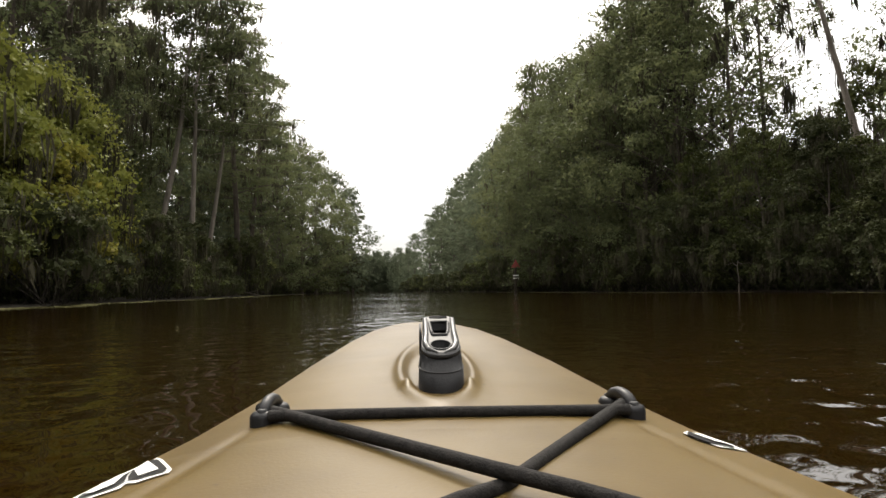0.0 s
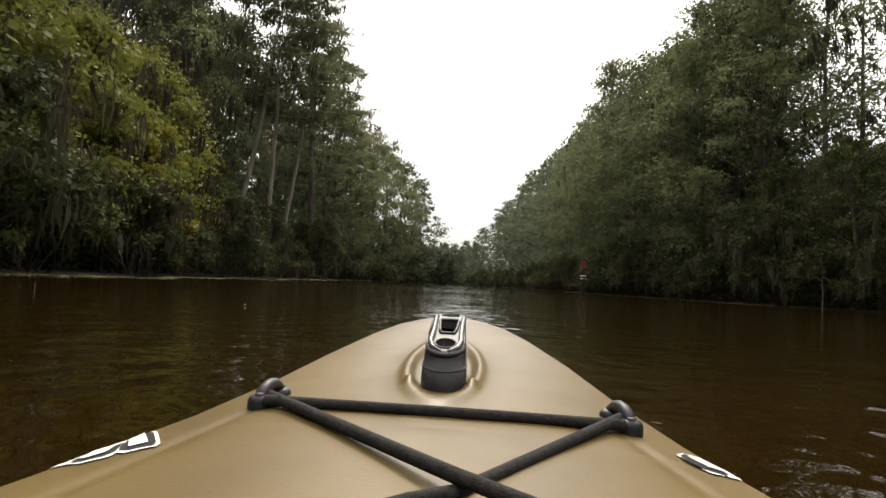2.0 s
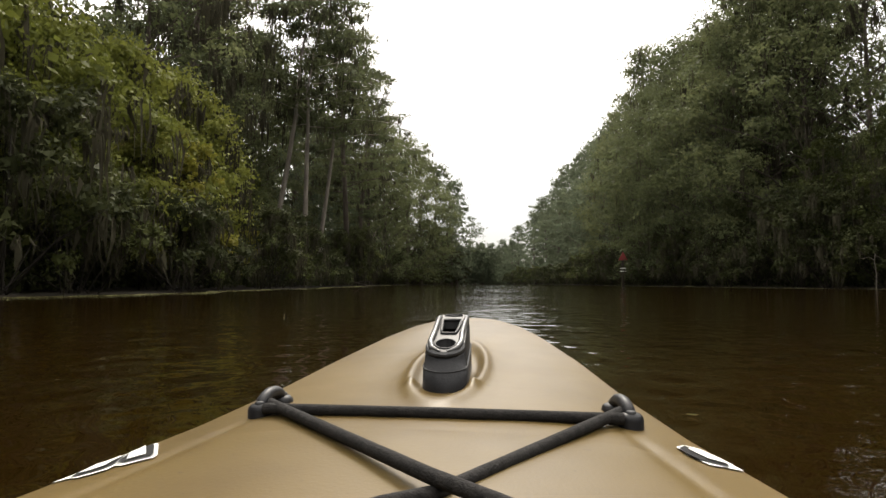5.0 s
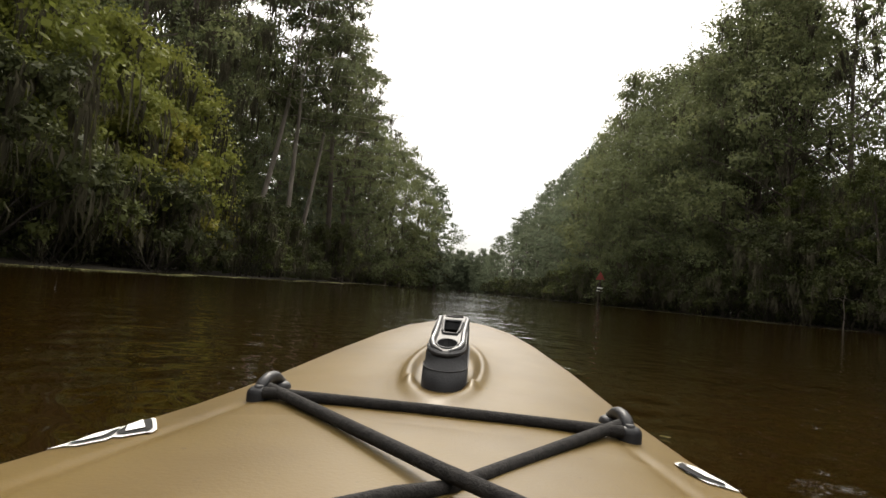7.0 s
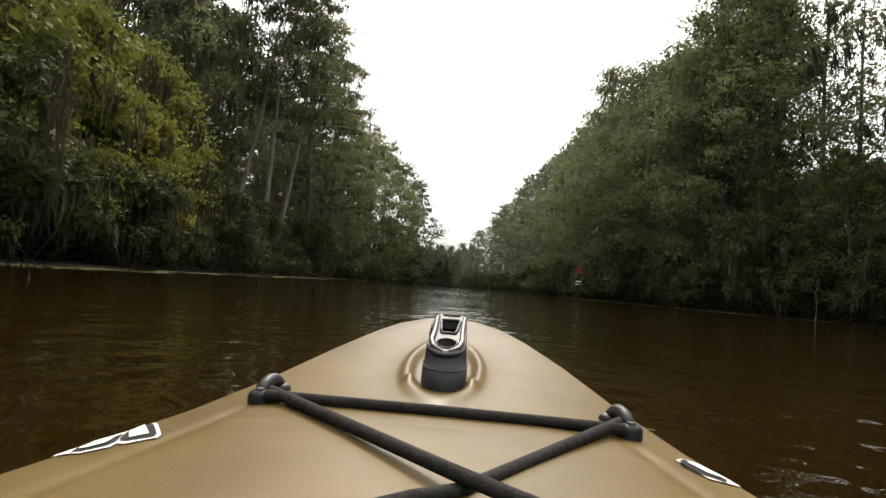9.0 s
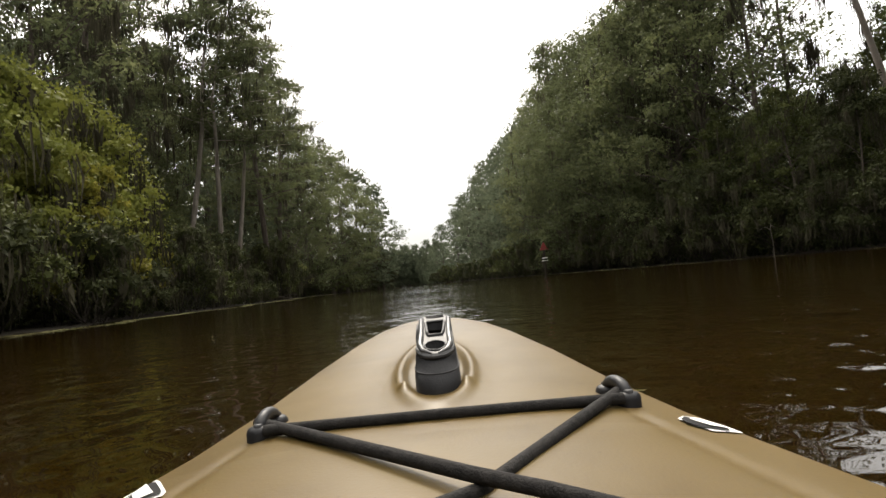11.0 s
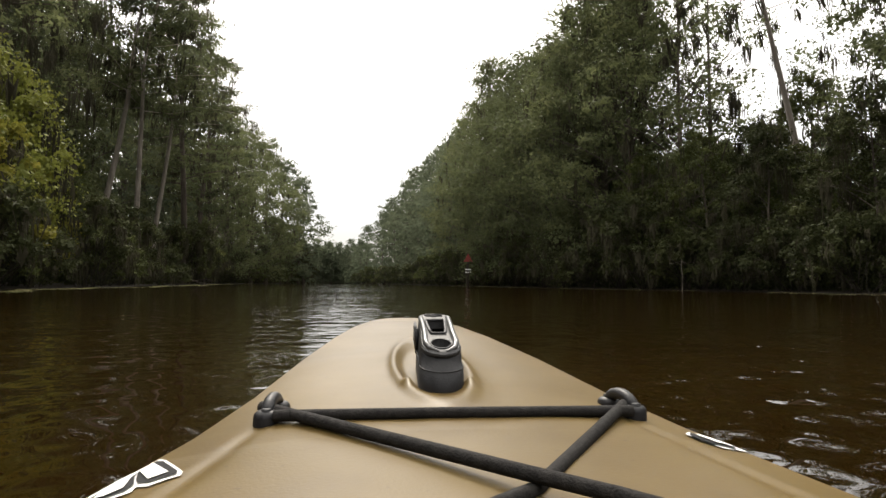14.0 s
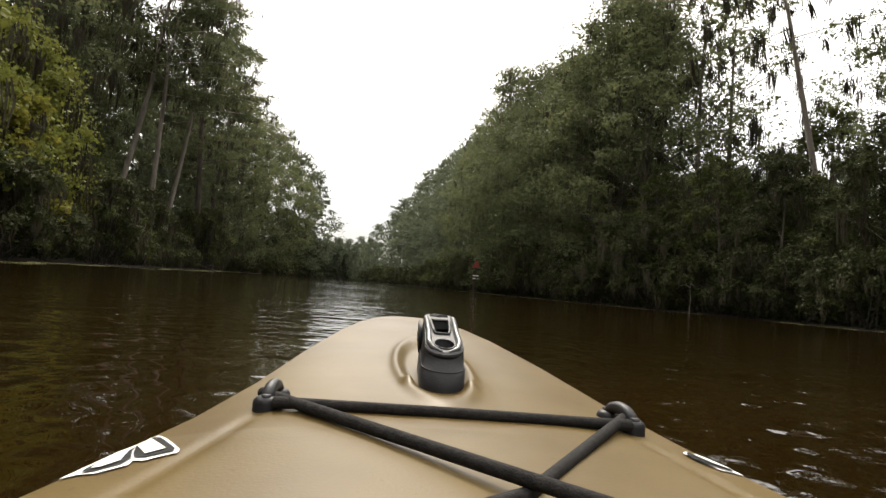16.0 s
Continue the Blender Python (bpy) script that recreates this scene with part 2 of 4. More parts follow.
# ---- trees: one of each kind is built, then copied ----
def build_cypress(seed, height, n_limbs, leaf, leaves_each, bare=0.38, lean=0.06, moss=1.0, bark=None, name="cypress_tree", moss_long=0.065, stout=1.0, flat=0.42, reach_by=1.0):
    """Bald cypress: flared buttress, straight tapering trunk, flat layered sprays, moss under the limbs."""
    rng = np.random.default_rng(seed)
    root = new(name)
    tv, tf = [], []
    az = rng.uniform(0, 6.28)
    bend = lambda f: Vector((math.cos(az), math.sin(az), 0)) * (lean * height * f * f) + Vector((0.4 * math.sin(6 * f + seed) + 0.12 * math.sin(17 * f), 0.4 * math.cos(5 * f + seed), 0)) * min(1, 4 * f)
    fr = [0, 0.02, 0.05, 0.1, 0.2, 0.35, 0.5, 0.65, 0.8, 0.92, 1.0]
    r0 = height * 0.0105 * stout
    rad = [2.1, 1.7, 1.35, 1.1, 1.0, 0.85, 0.7, 0.52, 0.33, 0.16, 0.05]
    tube(tv, tf, [bend(f) + Vector((0, 0, f * height)) for f in fr], [r0 * r for r in rad], 10)
    pts, anchors = [], []
    for i in range(n_limbs):
        f = bare + (0.985 - bare) * ((i + rng.uniform(0, 0.8)) / n_limbs)
        a = i * 2.4 + rng.uniform(-0.5, 0.5)
        reach = height * (0.05 + 0.17 * (1 - abs(f - 0.62) / 0.5) * rng.uniform(0.6, 1.15)) * reach_by
        p0 = bend(f) + Vector((0, 0, f * height))
        d = Vector((math.cos(a), math.sin(a), rng.uniform(-0.05, 0.4)))
        p1 = p0 + d * reach * 0.55
        p2 = p0 + Vector((d.x, d.y, d.z * 0.7)) * reach + Vector((0, 0, rng.uniform(-0.4, 0.5)))
        tube(tv, tf, [p0, p1, p2], [r0 * 0.34 * (1.15 - f), r0 * 0.2 * (1.2 - f), 0.025], 5)
        for g in (0.45, 0.72, 1.0):
            q = p0.lerp(p2, g) + Vector(rng.normal(size=3)) * 0.35
            rr = height * rng.uniform(0.032, 0.058) * (1.15 - 0.35 * abs(f - 0.6))
            pts.append(clump_points(rng, q, rr, leaves_each, flat))
            for _ in range(2):
                anchors.append(q + Vector((rng.normal() * rr * 0.6, rng.normal() * rr * 0.6, -0.1)))
    pts.append(clump_points(rng, bend(1) + Vector((0, 0, height)), height * 0.035, leaves_each, 0.7))
    link_mesh("trunk", tv, tf, bark or M_BARK, root, smooth=True)
    pts = np.concatenate(pts)
    v, f = leaf_blades(rng, pts[:, :3], leaf, leaf * 0.66, 0.15, pts[:, 3:6], pts[:, 6], 3)
    link_mesh("crown", v, f, M_CYPRESS, root)
    if moss:
        v, f = moss_strands(rng, anchors, int(5 * moss), height * moss_long, 0.3)
        tagged(link_mesh("moss", v, f, M_MOSS, root, "grey-green hanging moss"), kind="stuff")
    return root


def build_hardwood(seed, height, n_clumps, leaf, leaves_each, low=0.16, wide=0.24, moss=0.4, material=None, name="hardwood_tree", moss_long=2.2, puff=1.0, shell=0.35):
    """Broad-leaved tree: forking trunk and an uneven crown of many clumps."""
    rng = np.random.default_rng(seed)
    root = new(name)
    tv, tf = [], []
    r0 = height * 0.010
    sway = lambda f: Vector((0.5 * math.sin(3 * f + seed), 0.5 * math.cos(2.6 * f + seed * 2), 0)) * f
    fr = [0, 0.03, 0.1, 0.25, 0.45, 0.65, 0.85, 0.97]
    rad = [1.7, 1.2, 1.0, 0.85, 0.65, 0.42, 0.2, 0.05]
    tube(tv, tf, [sway(f) + Vector((0, 0, f * height)) for f in fr], [r0 * r for r in rad], 8)
    pts, anchors = [], []
    for i in range(n_clumps):
        f = low + (1 - low) * ((i + rng.uniform(0, 1)) / n_clumps) ** 0.9
        g = (f - low) / (1 - low)
        env = (0.62 + 0.55 * math.sin(math.pi * min(1, g * 0.95 + 0.12))) * (1 - 0.62 * max(0, g - 0.55) / 0.45)
        a = i * 2.399 + rng.uniform(-0.6, 0.6)
        reach = height * wide * env * rng.uniform(shell, 1.0) ** 0.6
        q = sway(f) + Vector((math.cos(a) * reach, math.sin(a) * reach, f * height * 0.97 + rng.uniform(-0.5, 0.5)))
        if i % 3 == 0:
            fb = max(0.08, f - 0.12 - 0.08 * rng.uniform())
            p0 = sway(fb) + Vector((0, 0, fb * height))
            tube(tv, tf, [p0, p0.lerp(q, 0.55) + Vector((0, 0, 0.4)), q], [r0 * 0.42 * (1.1 - fb), r0 * 0.25 * (1.1 - fb), 0.03], 5)
        rr = height * rng.uniform(0.045, 0.085) * puff
        pts.append(clump_points(rng, q, rr, leaves_each, 0.72))
        anchors.append(q + Vector((rng.normal() * rr * 0.5, rng.normal() * rr * 0.5, -rr * 0.4)))
    link_mesh("trunk", tv, tf, M_BARK, root, smooth=True)
    pts = np.concatenate(pts)
    v, f = leaf_blades(rng, pts[:, :3], leaf, leaf * 0.85, 0.1, pts[:, 3:6], pts[:, 6], 3)
    link_mesh("crown", v, f, material or M_HARDWOOD, root)
    if moss:
        v, f = moss_strands(rng, anchors, int(9 * moss), moss_long, 0.45)
        tagged(link_mesh("moss", v, f, M_MOSS, root, "grey-green hanging moss"), kind="stuff")
    return root


def build_bush(seed, height, wide, n_clumps, leaf, leaves_each, material, moss=0.0, droop=0.3, name="shrub", moss_long=1.6, corners=3, low=0.2):
    """Many-stemmed bush or willow that hangs over the water."""
    rng = np.random.default_rng(seed)
    root = new(name)
    pts, anchors = [], []
    for i in range(n_clumps):
        a = i * 2.399 + rng.uniform(-0.5, 0.5)
        z = height * (low + (0.94 - low) * rng.uniform(0, 1) ** 0.8)
        env = math.sqrt(max(0.05, 1 - (z / height) ** 2.4))
        reach = wide * env * rng.uniform(0.35, 1.0) ** 0.5
        q = Vector((math.cos(a) * reach, math.sin(a) * reach, z))
        rr = rng.uniform(0.14, 0.24) * min(height, wide)
        pts.append(clump_points(rng, q, rr, leaves_each, 0.85))
        anchors.append(q + Vector((math.cos(a) * rr * 0.5, math.sin(a) * rr * 0.5, -rr * 0.2)))
        if i % 4 == 0:
            p0 = Vector((rng.normal() * 0.3, rng.normal() * 0.3, -0.2))
            tv, tf = [], []
            tube(tv, tf, [p0, p0.lerp(q, 0.5) + Vector((0, 0, height * 0.05)), q], [0.013 * height ** 0.5, 0.009 * height ** 0.5, 0.006], 5)
            link_mesh("stem", tv, tf, M_STEM, root, smooth=True)
    pts = np.concatenate(pts)
    v, f = leaf_blades(rng, pts[:, :3], leaf, leaf * 0.66, droop, pts[:, 3:6], pts[:, 6], corners)
    link_mesh("crown", v, f, material, root)
    if moss:
        v, f = moss_strands(rng, anchors, int(11 * moss), moss_long, 0.3)
        tagged(link_mesh("moss", v, f, M_MOSS, root, "grey-green hanging moss"), kind="stuff")
    return root


# ---- the river's banks: x of the waterline along y ----
BANK_Y = [-80, 0, 30, 48, 60, 80, 96, 112, 130, 150, 170, 200, 240, 300, 400]
BANK_L = [-11, -10.5, -11.6, -12.6, -14, -17, -18.5, -18.5, -17, -14.5, -17, -24, -40, -75, -140]
BANK_Y2 = [-80, 0, 30, 48, 66, 83, 99, 130, 172, 200, 230, 260, 300, 400]
BANK_R = [24, 22.5, 20.5, 17.5, 13.8, 12, 10.8, 9.0, 6.5, 3.0, -3, -12, -30, -95]
left_bank = lambda y: float(np.interp(y, BANK_Y, BANK_L)) + 0.5 * math.sin(y * 0.43) + 0.3 * math.sin(y * 1.1 + 1)
right_bank = lambda y: float(np.interp(y, BANK_Y2, BANK_R)) + 0.5 * math.sin(y * 0.37 + 2) + 0.3 * math.sin(y * 0.9)


def build_ground():
    """One sheet: river bed, low muddy banks, swamp floor out to the horizon."""
    ys = [-2500, -600, -200] + list(np.arange(-80, 400.1, 2.0)) + [500, 800, 2500]
    cols = [(-2500, 0.5), (-400, 0.5), (-120, 0.5), (-40, 0.45), (-14, 0.30), (-5, 0.10), (-1.6, 0.045), (-0.4, 0.02), (0, -0.03), (1.2, -0.35), (4, -1.2)]
    verts, faces = [], []
    for y in ys:
        yl = min(max(y, -80), 400)
        xl, xr = left_bank(yl), right_bank(yl)
        row = [(xl + dx, y, z) for dx, z in cols] + [((xl + xr) / 2, y, -1.8)] + [(xr - dx, y, z) for dx, z in reversed(cols)]
        verts += [(x, yy, z + (0.04 * noise.noise(Vector((x * 0.4, yy * 0.4, 0))) if abs(x) < 200 else 0)) for x, yy, z in row]
    n = len(cols) * 2 + 1
    for i in range(len(ys) - 1):
        for k in range(n - 1):
            faces.append((i * n + k, i * n + k + 1, (i + 1) * n + k + 1, (i + 1) * n + k))
    ob = link_mesh("ground", verts, faces, M_GROUND, smooth=True)
    tagged(ob, "dark muddy swamp floor and low river banks", "ground", kind="structure")
    wv = [(-700, -300, 0), (700, -300, 0), (700, 700, 0), (-700, 700, 0)]
    ob = link_mesh("water", wv, [(0, 1, 2, 3)], M_WATER)
    tagged(ob, "dark brown rippled river water between wooded banks", "water", kind="structure")


build_ground()

# ---- tree kinds: near ones with fine leaves, far ones with coarser sprays ----
CYPRESS = [build_cypress(11, 28, 32, 0.16, 255, 0.40, 0.04, 1.6), build_cypress(12, 28, 36, 0.16, 225, 0.28, 0.07, 3.2, moss_long=0.1), build_cypress(13, 27, 28, 0.18, 190, 0.5, 0.03, 1.4, M_PALEBARK, stout=0.75)]
HARDWOOD = [build_hardwood(21, 26, 95, 0.185, 265, 0.10, 0.23, 0.9), build_hardwood(22, 28, 100, 0.185, 255, 0.14, 0.19, 0.9), build_hardwood(24, 27, 80, 0.20, 215, 0.25, 0.19, 1.2)]
FAR = [build_hardwood(25, 26, 80, 0.42, 72, 0.03, 0.24, 0, M_FARHAZE), build_hardwood(26, 28, 76, 0.42, 72, 0.06, 0.2, 0, M_FARHAZE), build_cypress(14, 28, 26, 0.45, 52, 0.3, 0.04, 0)]
BACK = [build_hardwood(29, 26, 60, 0.65, 50, 0.03, 0.25, 0, M_FARHAZE), build_hardwood(30, 27, 60, 0.65, 50, 0.03, 0.22, 0, M_FARHAZE)]
DENSE = [build_hardwood(51, 27, 105, 0.195, 295, 0.04, 0.23, 0.7, puff=1.12, shell=0.6), build_hardwood(52, 26, 115, 0.195, 275, 0.03, 0.26, 0.7, puff=1.1, shell=0.62)]
LAYERED = build_cypress(53, 28, 24, 0.17, 260, 0.30, 0.02, 2.2, flat=0.2, reach_by=1.15, moss_long=0.05)
SPARSE = [build_hardwood(35, 26, 42, 0.19, 130, 0.30, 0.22, 3.0, moss_long=2.6), build_hardwood(36, 25, 38, 0.19, 130, 0.34, 0.25, 3.0, moss_long=3.0)]
SNAG = build_cypress(15, 30, 16, 0.19, 110, 0.55, 0.02, 3.0, M_PALEBARK, moss_long=0.09, stout=0.68)
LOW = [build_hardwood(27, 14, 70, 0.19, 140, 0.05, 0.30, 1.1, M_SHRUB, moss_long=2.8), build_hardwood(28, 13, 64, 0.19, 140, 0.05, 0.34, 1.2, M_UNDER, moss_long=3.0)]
WILLOW = build_bush(31, 8.5, 4.6, 110, 0.15, 230, M_WILLOW, 0.85, 0.5, "willow_tree", 2.8, 4)
YELLOW = build_bush(32, 6.0, 2.7, 46, 0.15, 190, M_YELLOWING, 0.9, 0.3, "yellowing_willow", 1.9, 4)
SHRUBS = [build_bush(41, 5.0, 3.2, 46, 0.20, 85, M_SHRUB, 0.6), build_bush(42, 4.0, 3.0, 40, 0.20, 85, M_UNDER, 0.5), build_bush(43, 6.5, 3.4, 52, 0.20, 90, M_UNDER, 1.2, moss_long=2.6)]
PALE = build_bush(44, 3.4, 2.0, 30, 0.17, 110, M_PALE, 0.6, name="pale_shrub")
LABELS = {"cypress_tree": ("tall cypress tree hung with grey moss on the bank", "tree"), "hardwood_tree": ("dense dark green broad-leaved tree on the river bank", "tree"),
          "willow_tree": ("bright green willow hanging over the dark water", "tree"), "yellowing_willow": ("small yellow-green willow draped with grey moss", "tree"),
          "shrub": ("dark green shrub leaning over the waterline", "shrub"), "pale_shrub": ("pale green shrub at the waterline", "shrub")}
used = set()


def plant(kind, x, y, scale=1.0, turn=None, lean=(0, 0), label="", z=0.0, wide=1.0):
    """Set a tree: the built one first, then copies of it. lean: degrees about x and y."""
    dice = random.Random(int(x * 131 + y * 977))
    turn = dice.uniform(0, 360) if turn is None else turn
    m = pose(x, y, z, lean[0], lean[1], 0) @ pose(0, 0, 0, 0, 0, turn)
    if kind.name in used:
        ob = copy_thing(kind, m)
    else:
        used.add(kind.name)
        ob = kind
    base = kind.name.split(".")[0]
    ob.matrix_basis = m @ Matrix.Diagonal((scale * wide, scale * wide, scale, 1))
    lab, cat = LABELS[base]
    tagged(ob, label or lab, cat, base.replace("_", " ") + "s along the river")
    return ob


rng = random.Random(5)


def bank_row(side, y0, y1, step, inset, kinds, smin, smax, skip=()):
    """A loose row of trees or shrubs along one bank."""
    y = y0
    while y < y1:
        off = inset + rng.uniform(0, 0.35 * inset + 0.8)
        x = left_bank(y) - off if side < 0 else right_bank(y) + off
        k, sc = rng.choice(kinds), rng.uniform(smin, smax)
        if not any(a < y < b for a, b in skip):
            plant(k, x, y, sc)
        y += step * rng.uniform(0.75, 1.3)


# left bank: willows over the water, then the tall trees behind them, down the river
plant(WILLOW, -16.6, 36.4, 1.05)
plant(WILLOW, -17.6, 31.6, 1.2)
plant(WILLOW, -17.3, 41.5, 1.08)
plant(YELLOW, -14.3, 38.3, 1.0)
plant(YELLOW, -15.2, 43.6, 0.85)
plant(PALE, -16.3, 60.0, 0.9)
plant(PALE, -18.9, 91.0, 1.25)
plant(PALE, -18.2, 84.0, 0.8)
for kind, x, y, sc in ((CYPRESS[0], -20.5, 37, 0.95), (SPARSE[1], -20.5, 47, 0.9), (SPARSE[0], -22.0, 42, 0.98), (CYPRESS[1], -21.5, 53, 0.97), (CYPRESS[0], -23.5, 62, 1.0), 
                       (LAYERED, -18.6, 78.5, 0.97), (CYPRESS[0], -20.2, 84, 0.96), (LAYERED, -19.8, 91, 0.93), (DENSE[0], -21.0, 100, 0.95), (HARDWOOD[0], -21.0, 110, 0.98),
                       (DENSE[1], -19.3, 120, 0.98), (HARDWOOD[0], -18.3, 129, 1.0), (FAR[0], -16.8, 138, 0.92), (FAR[0], -14.4, 146, 0.84), (LAYERED, -13.6, 149, 0.6), (LOW[1], -15, 152, 0.9)):
    plant(kind, x, y, sc)
plant(HARDWOOD[1], -26.5, 75.0, 0.9)
plant(HARDWOOD[0], -27.5, 66.0, 0.86)
plant(CYPRESS[2], -20.6, 63.5, 1.0, lean=(0, 7))
plant(CYPRESS[2], -18.6, 64.6, 0.92, lean=(0, 5))
plant(CYPRESS[2], -18.6, 70.5, 0.9, lean=(0, 3))
# right bank: dense crowns, a thin stretch with the leaning cypress, then dense again
for kind, x, y, sc in ((DENSE[0], 15.8, 86.0, 0.98), (DENSE[1], 17.4, 77.2, 1.0), (DENSE[0], 19.2, 70.5, 1.04), (DENSE[1], 20.2, 65.4, 1.02), (DENSE[0], 23.6, 72.0, 1.05), (DENSE[1], 21.5, 80.5, 1.08),
                       (CYPRESS[1], 20.5, 71, 1.12), (SPARSE[0], 22.8, 61.5, 1.0), (SPARSE[1], 25.4, 62.0, 1.05), (LOW[0], 27.5, 53.0, 1.0), (SPARSE[0], 31.5, 58.5, 0.66),
                       (CYPRESS[1], 26.6, 42.2, 0.92), (HARDWOOD[2], 24.6, 42.0, 0.78), (CYPRESS[0], 30.5, 45, 0.95),
                       (LOW[0], 19.9, 53.4, 0.72), (LOW[1], 20.6, 48.8, 0.72), (LOW[0], 18.6, 59.8, 0.72), (LOW[1], 24.5, 55.0, 0.86), (LOW[1], 21.8, 42.4, 0.75), (LOW[0], 26.0, 61, 0.78), (LOW[1], 31, 66, 0.85), (LOW[0], 37, 73, 0.95),
                       (HARDWOOD[0], 18.2, 84, 0.97), (DENSE[1], 16.2, 92, 0.93), (HARDWOOD[1], 15.6, 98, 1.1), (HARDWOOD[0], 19.5, 94, 1.12),
                       (DENSE[0], 15.0, 108, 1.0), (FAR[0], 15, 120, 1.02), (FAR[1], 14.6, 131, 1.0), (FAR[0], 14, 143, 1.1), (FAR[1], 13.5, 156, 1.04), (FAR[0], 12.5, 171, 1.13), (FAR[1], 10.5, 187, 1.05),
                       (FAR[0], 8, 202, 1.0), (FAR[0], 5, 217, 0.9), (FAR[0], 0, 233, 0.78), (FAR[0], -6, 250, 0.64), (FAR[0], -2, 242, 0.6), (FAR[0], -10, 256, 0.6), (FAR[0], -14, 262, 0.62), (FAR[0], -19, 265, 0.6), (FAR[0], -24, 270, 0.62), (FAR[0], -29, 273, 0.62), (FAR[0], -34, 276, 0.64), (FAR[0], -40, 280, 0.64)):
    plant(kind, x, y, sc)
plant(SNAG, 26.8, 51.2, 1.0, 200, (-2, -13), "leaning half-bare cypress with moss on its limbs")
for x, y, sc in ((-21, 127, 0.9), (-19, 135, 0.95), (-17.5, 142, 0.95), (-15.5, 147, 0.8), (-13.6, 150, 0.6), (-17, 153, 0.8)):
    plant(LOW[1], x, y, sc)
for k in range(15):
    plant(BACK[0], -3 - 3.4 * k, 254 + 1.7 * k, 0.5 + 0.05 * math.sin(k * 2.1), wide=1.5)
    plant(BACK[k % 2], -1 - 3.4 * k, 262 + 1.7 * k, 0.56 + 0.05 * math.sin(k * 1.7 + 1), wide=1.4)
for x, y, sc in ((30, 72, 0.5), (36, 79, 0.55), (42, 84, 0.55), (34, 89, 0.55), (28, 78, 0.5), (47, 92, 0.6), (41, 73, 0.55), (25, 70, 0.45), (32, 66, 0.48)):
    plant(BACK[0], x, y, sc, wide=1.5)
# shrubs at the water and the woods behind
bank_row(-1, 26, 60, 3.0, 0.5, SHRUBS, 0.5, 0.8)
bank_row(-1, 60, 70, 3.0, 0.8, SHRUBS[:2], 0.35, 0.5)
bank_row(-1, 70, 152, 4.2, 0.6, SHRUBS, 0.5, 0.95, skip=((88, 94),))
bank_row(1, 36, 110, 3.6, 0.4, SHRUBS[1:], 0.6, 1.0)
bank_row(1, 110, 240, 6.0, 0.6, SHRUBS[:2], 0.8, 1.2)
bank_row(-1, 86, 150, 6.0, 11.0, FAR, 0.85, 1.0)
bank_row(-1, 26, 62, 7.0, 9.0, LOW, 0.8, 1.1)
bank_row(-1, 44, 96, 5.0, 13.0, BACK, 0.42, 0.55)
bank_row(-1, 58, 74, 8.0, 10.0, HARDWOOD[:2], 0.84, 0.95)
bank_row(1, 78, 230, 6.0, 10.0, FAR, 0.85, 1.05)
bank_row(-1, 70, 160, 14.0, 21.0, BACK, 0.9, 1.05)
bank_row(-1, -10, 32, 14.0, 24.0, BACK, 0.75, 0.9)
bank_row(1, 36, 50, 5.5, 11.0, LOW, 0.7, 0.85)
bank_row(1, 36, 54, 5.0, 5.0, LOW, 0.58, 0.72)
bank_row(1, 50, 80, 5.5, 11.0, LOW, 0.62, 0.78)
bank_row(1, 50, 92, 6.0, 19.0, BACK, 0.45, 0.55)
bank_row(1, 104, 220, 14.0, 20.0, BACK, 0.9, 1.05)
bank_row(1, 20, 44, 9.0, 22.0, BACK, 0.95, 1.1)
# unseen rows abreast and astern of the camera, added for light and reflections
bank_row(1, -45, 34, 9.0, 6.0, BACK, 0.85, 1.0)
bank_row(-1, -45, 24, 9.0, 6.0, BACK, 0.8, 1.0)


def build_thicket(name, points, deep, high, count, leaf, seed, material=None):
    """Tangled undergrowth along a line of places: uncountable leaves in one mesh."""
    r = np.random.default_rng(seed)
    pts = np.array(points, float)
    seg = np.linalg.norm(np.diff(pts, axis=0), axis=1)
    s = np.concatenate([[0], np.cumsum(seg)])
    u = r.uniform(0, s[-1], count)
    x, y = np.interp(u, s, pts[:, 0]), np.interp(u, s, pts[:, 1])
    top = high * (0.65 + 0.25 * np.sin(u * 0.55 + seed) + 0.2 * np.sin(u * 1.7 + 2 * seed))
    c = np.stack([x + r.uniform(-deep, deep, count), y + r.uniform(-deep, deep, count), 0.1 + top * r.uniform(0, 1, count) ** 0.75], 1)
    v, f = leaf_blades(r, c, leaf, leaf * 0.55, 0.2, corners=3)
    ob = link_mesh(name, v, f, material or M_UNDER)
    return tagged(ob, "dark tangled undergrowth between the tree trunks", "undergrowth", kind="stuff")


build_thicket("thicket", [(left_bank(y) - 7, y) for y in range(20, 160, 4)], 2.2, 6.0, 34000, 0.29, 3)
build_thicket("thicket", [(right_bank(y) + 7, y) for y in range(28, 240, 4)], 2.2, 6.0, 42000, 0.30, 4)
build_thicket("thicket", [(right_bank(y) + 3, y) for y in range(236, 300, 4)] + [(-40, 285), (-70, 300)], 2.5, 9.0, 22000, 0.8, 6, M_FARHAZE)
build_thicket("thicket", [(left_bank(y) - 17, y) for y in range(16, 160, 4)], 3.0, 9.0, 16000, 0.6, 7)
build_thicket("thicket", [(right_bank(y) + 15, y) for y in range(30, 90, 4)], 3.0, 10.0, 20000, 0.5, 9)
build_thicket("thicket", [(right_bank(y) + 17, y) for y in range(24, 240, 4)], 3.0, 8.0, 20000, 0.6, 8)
build_thicket("thicket", [(4, 246), (-14, 268), (-34, 284), (-60, 296), (-90, 310)], 5.0, 15.0, 9000, 1.3, 17, M_FARHAZE)
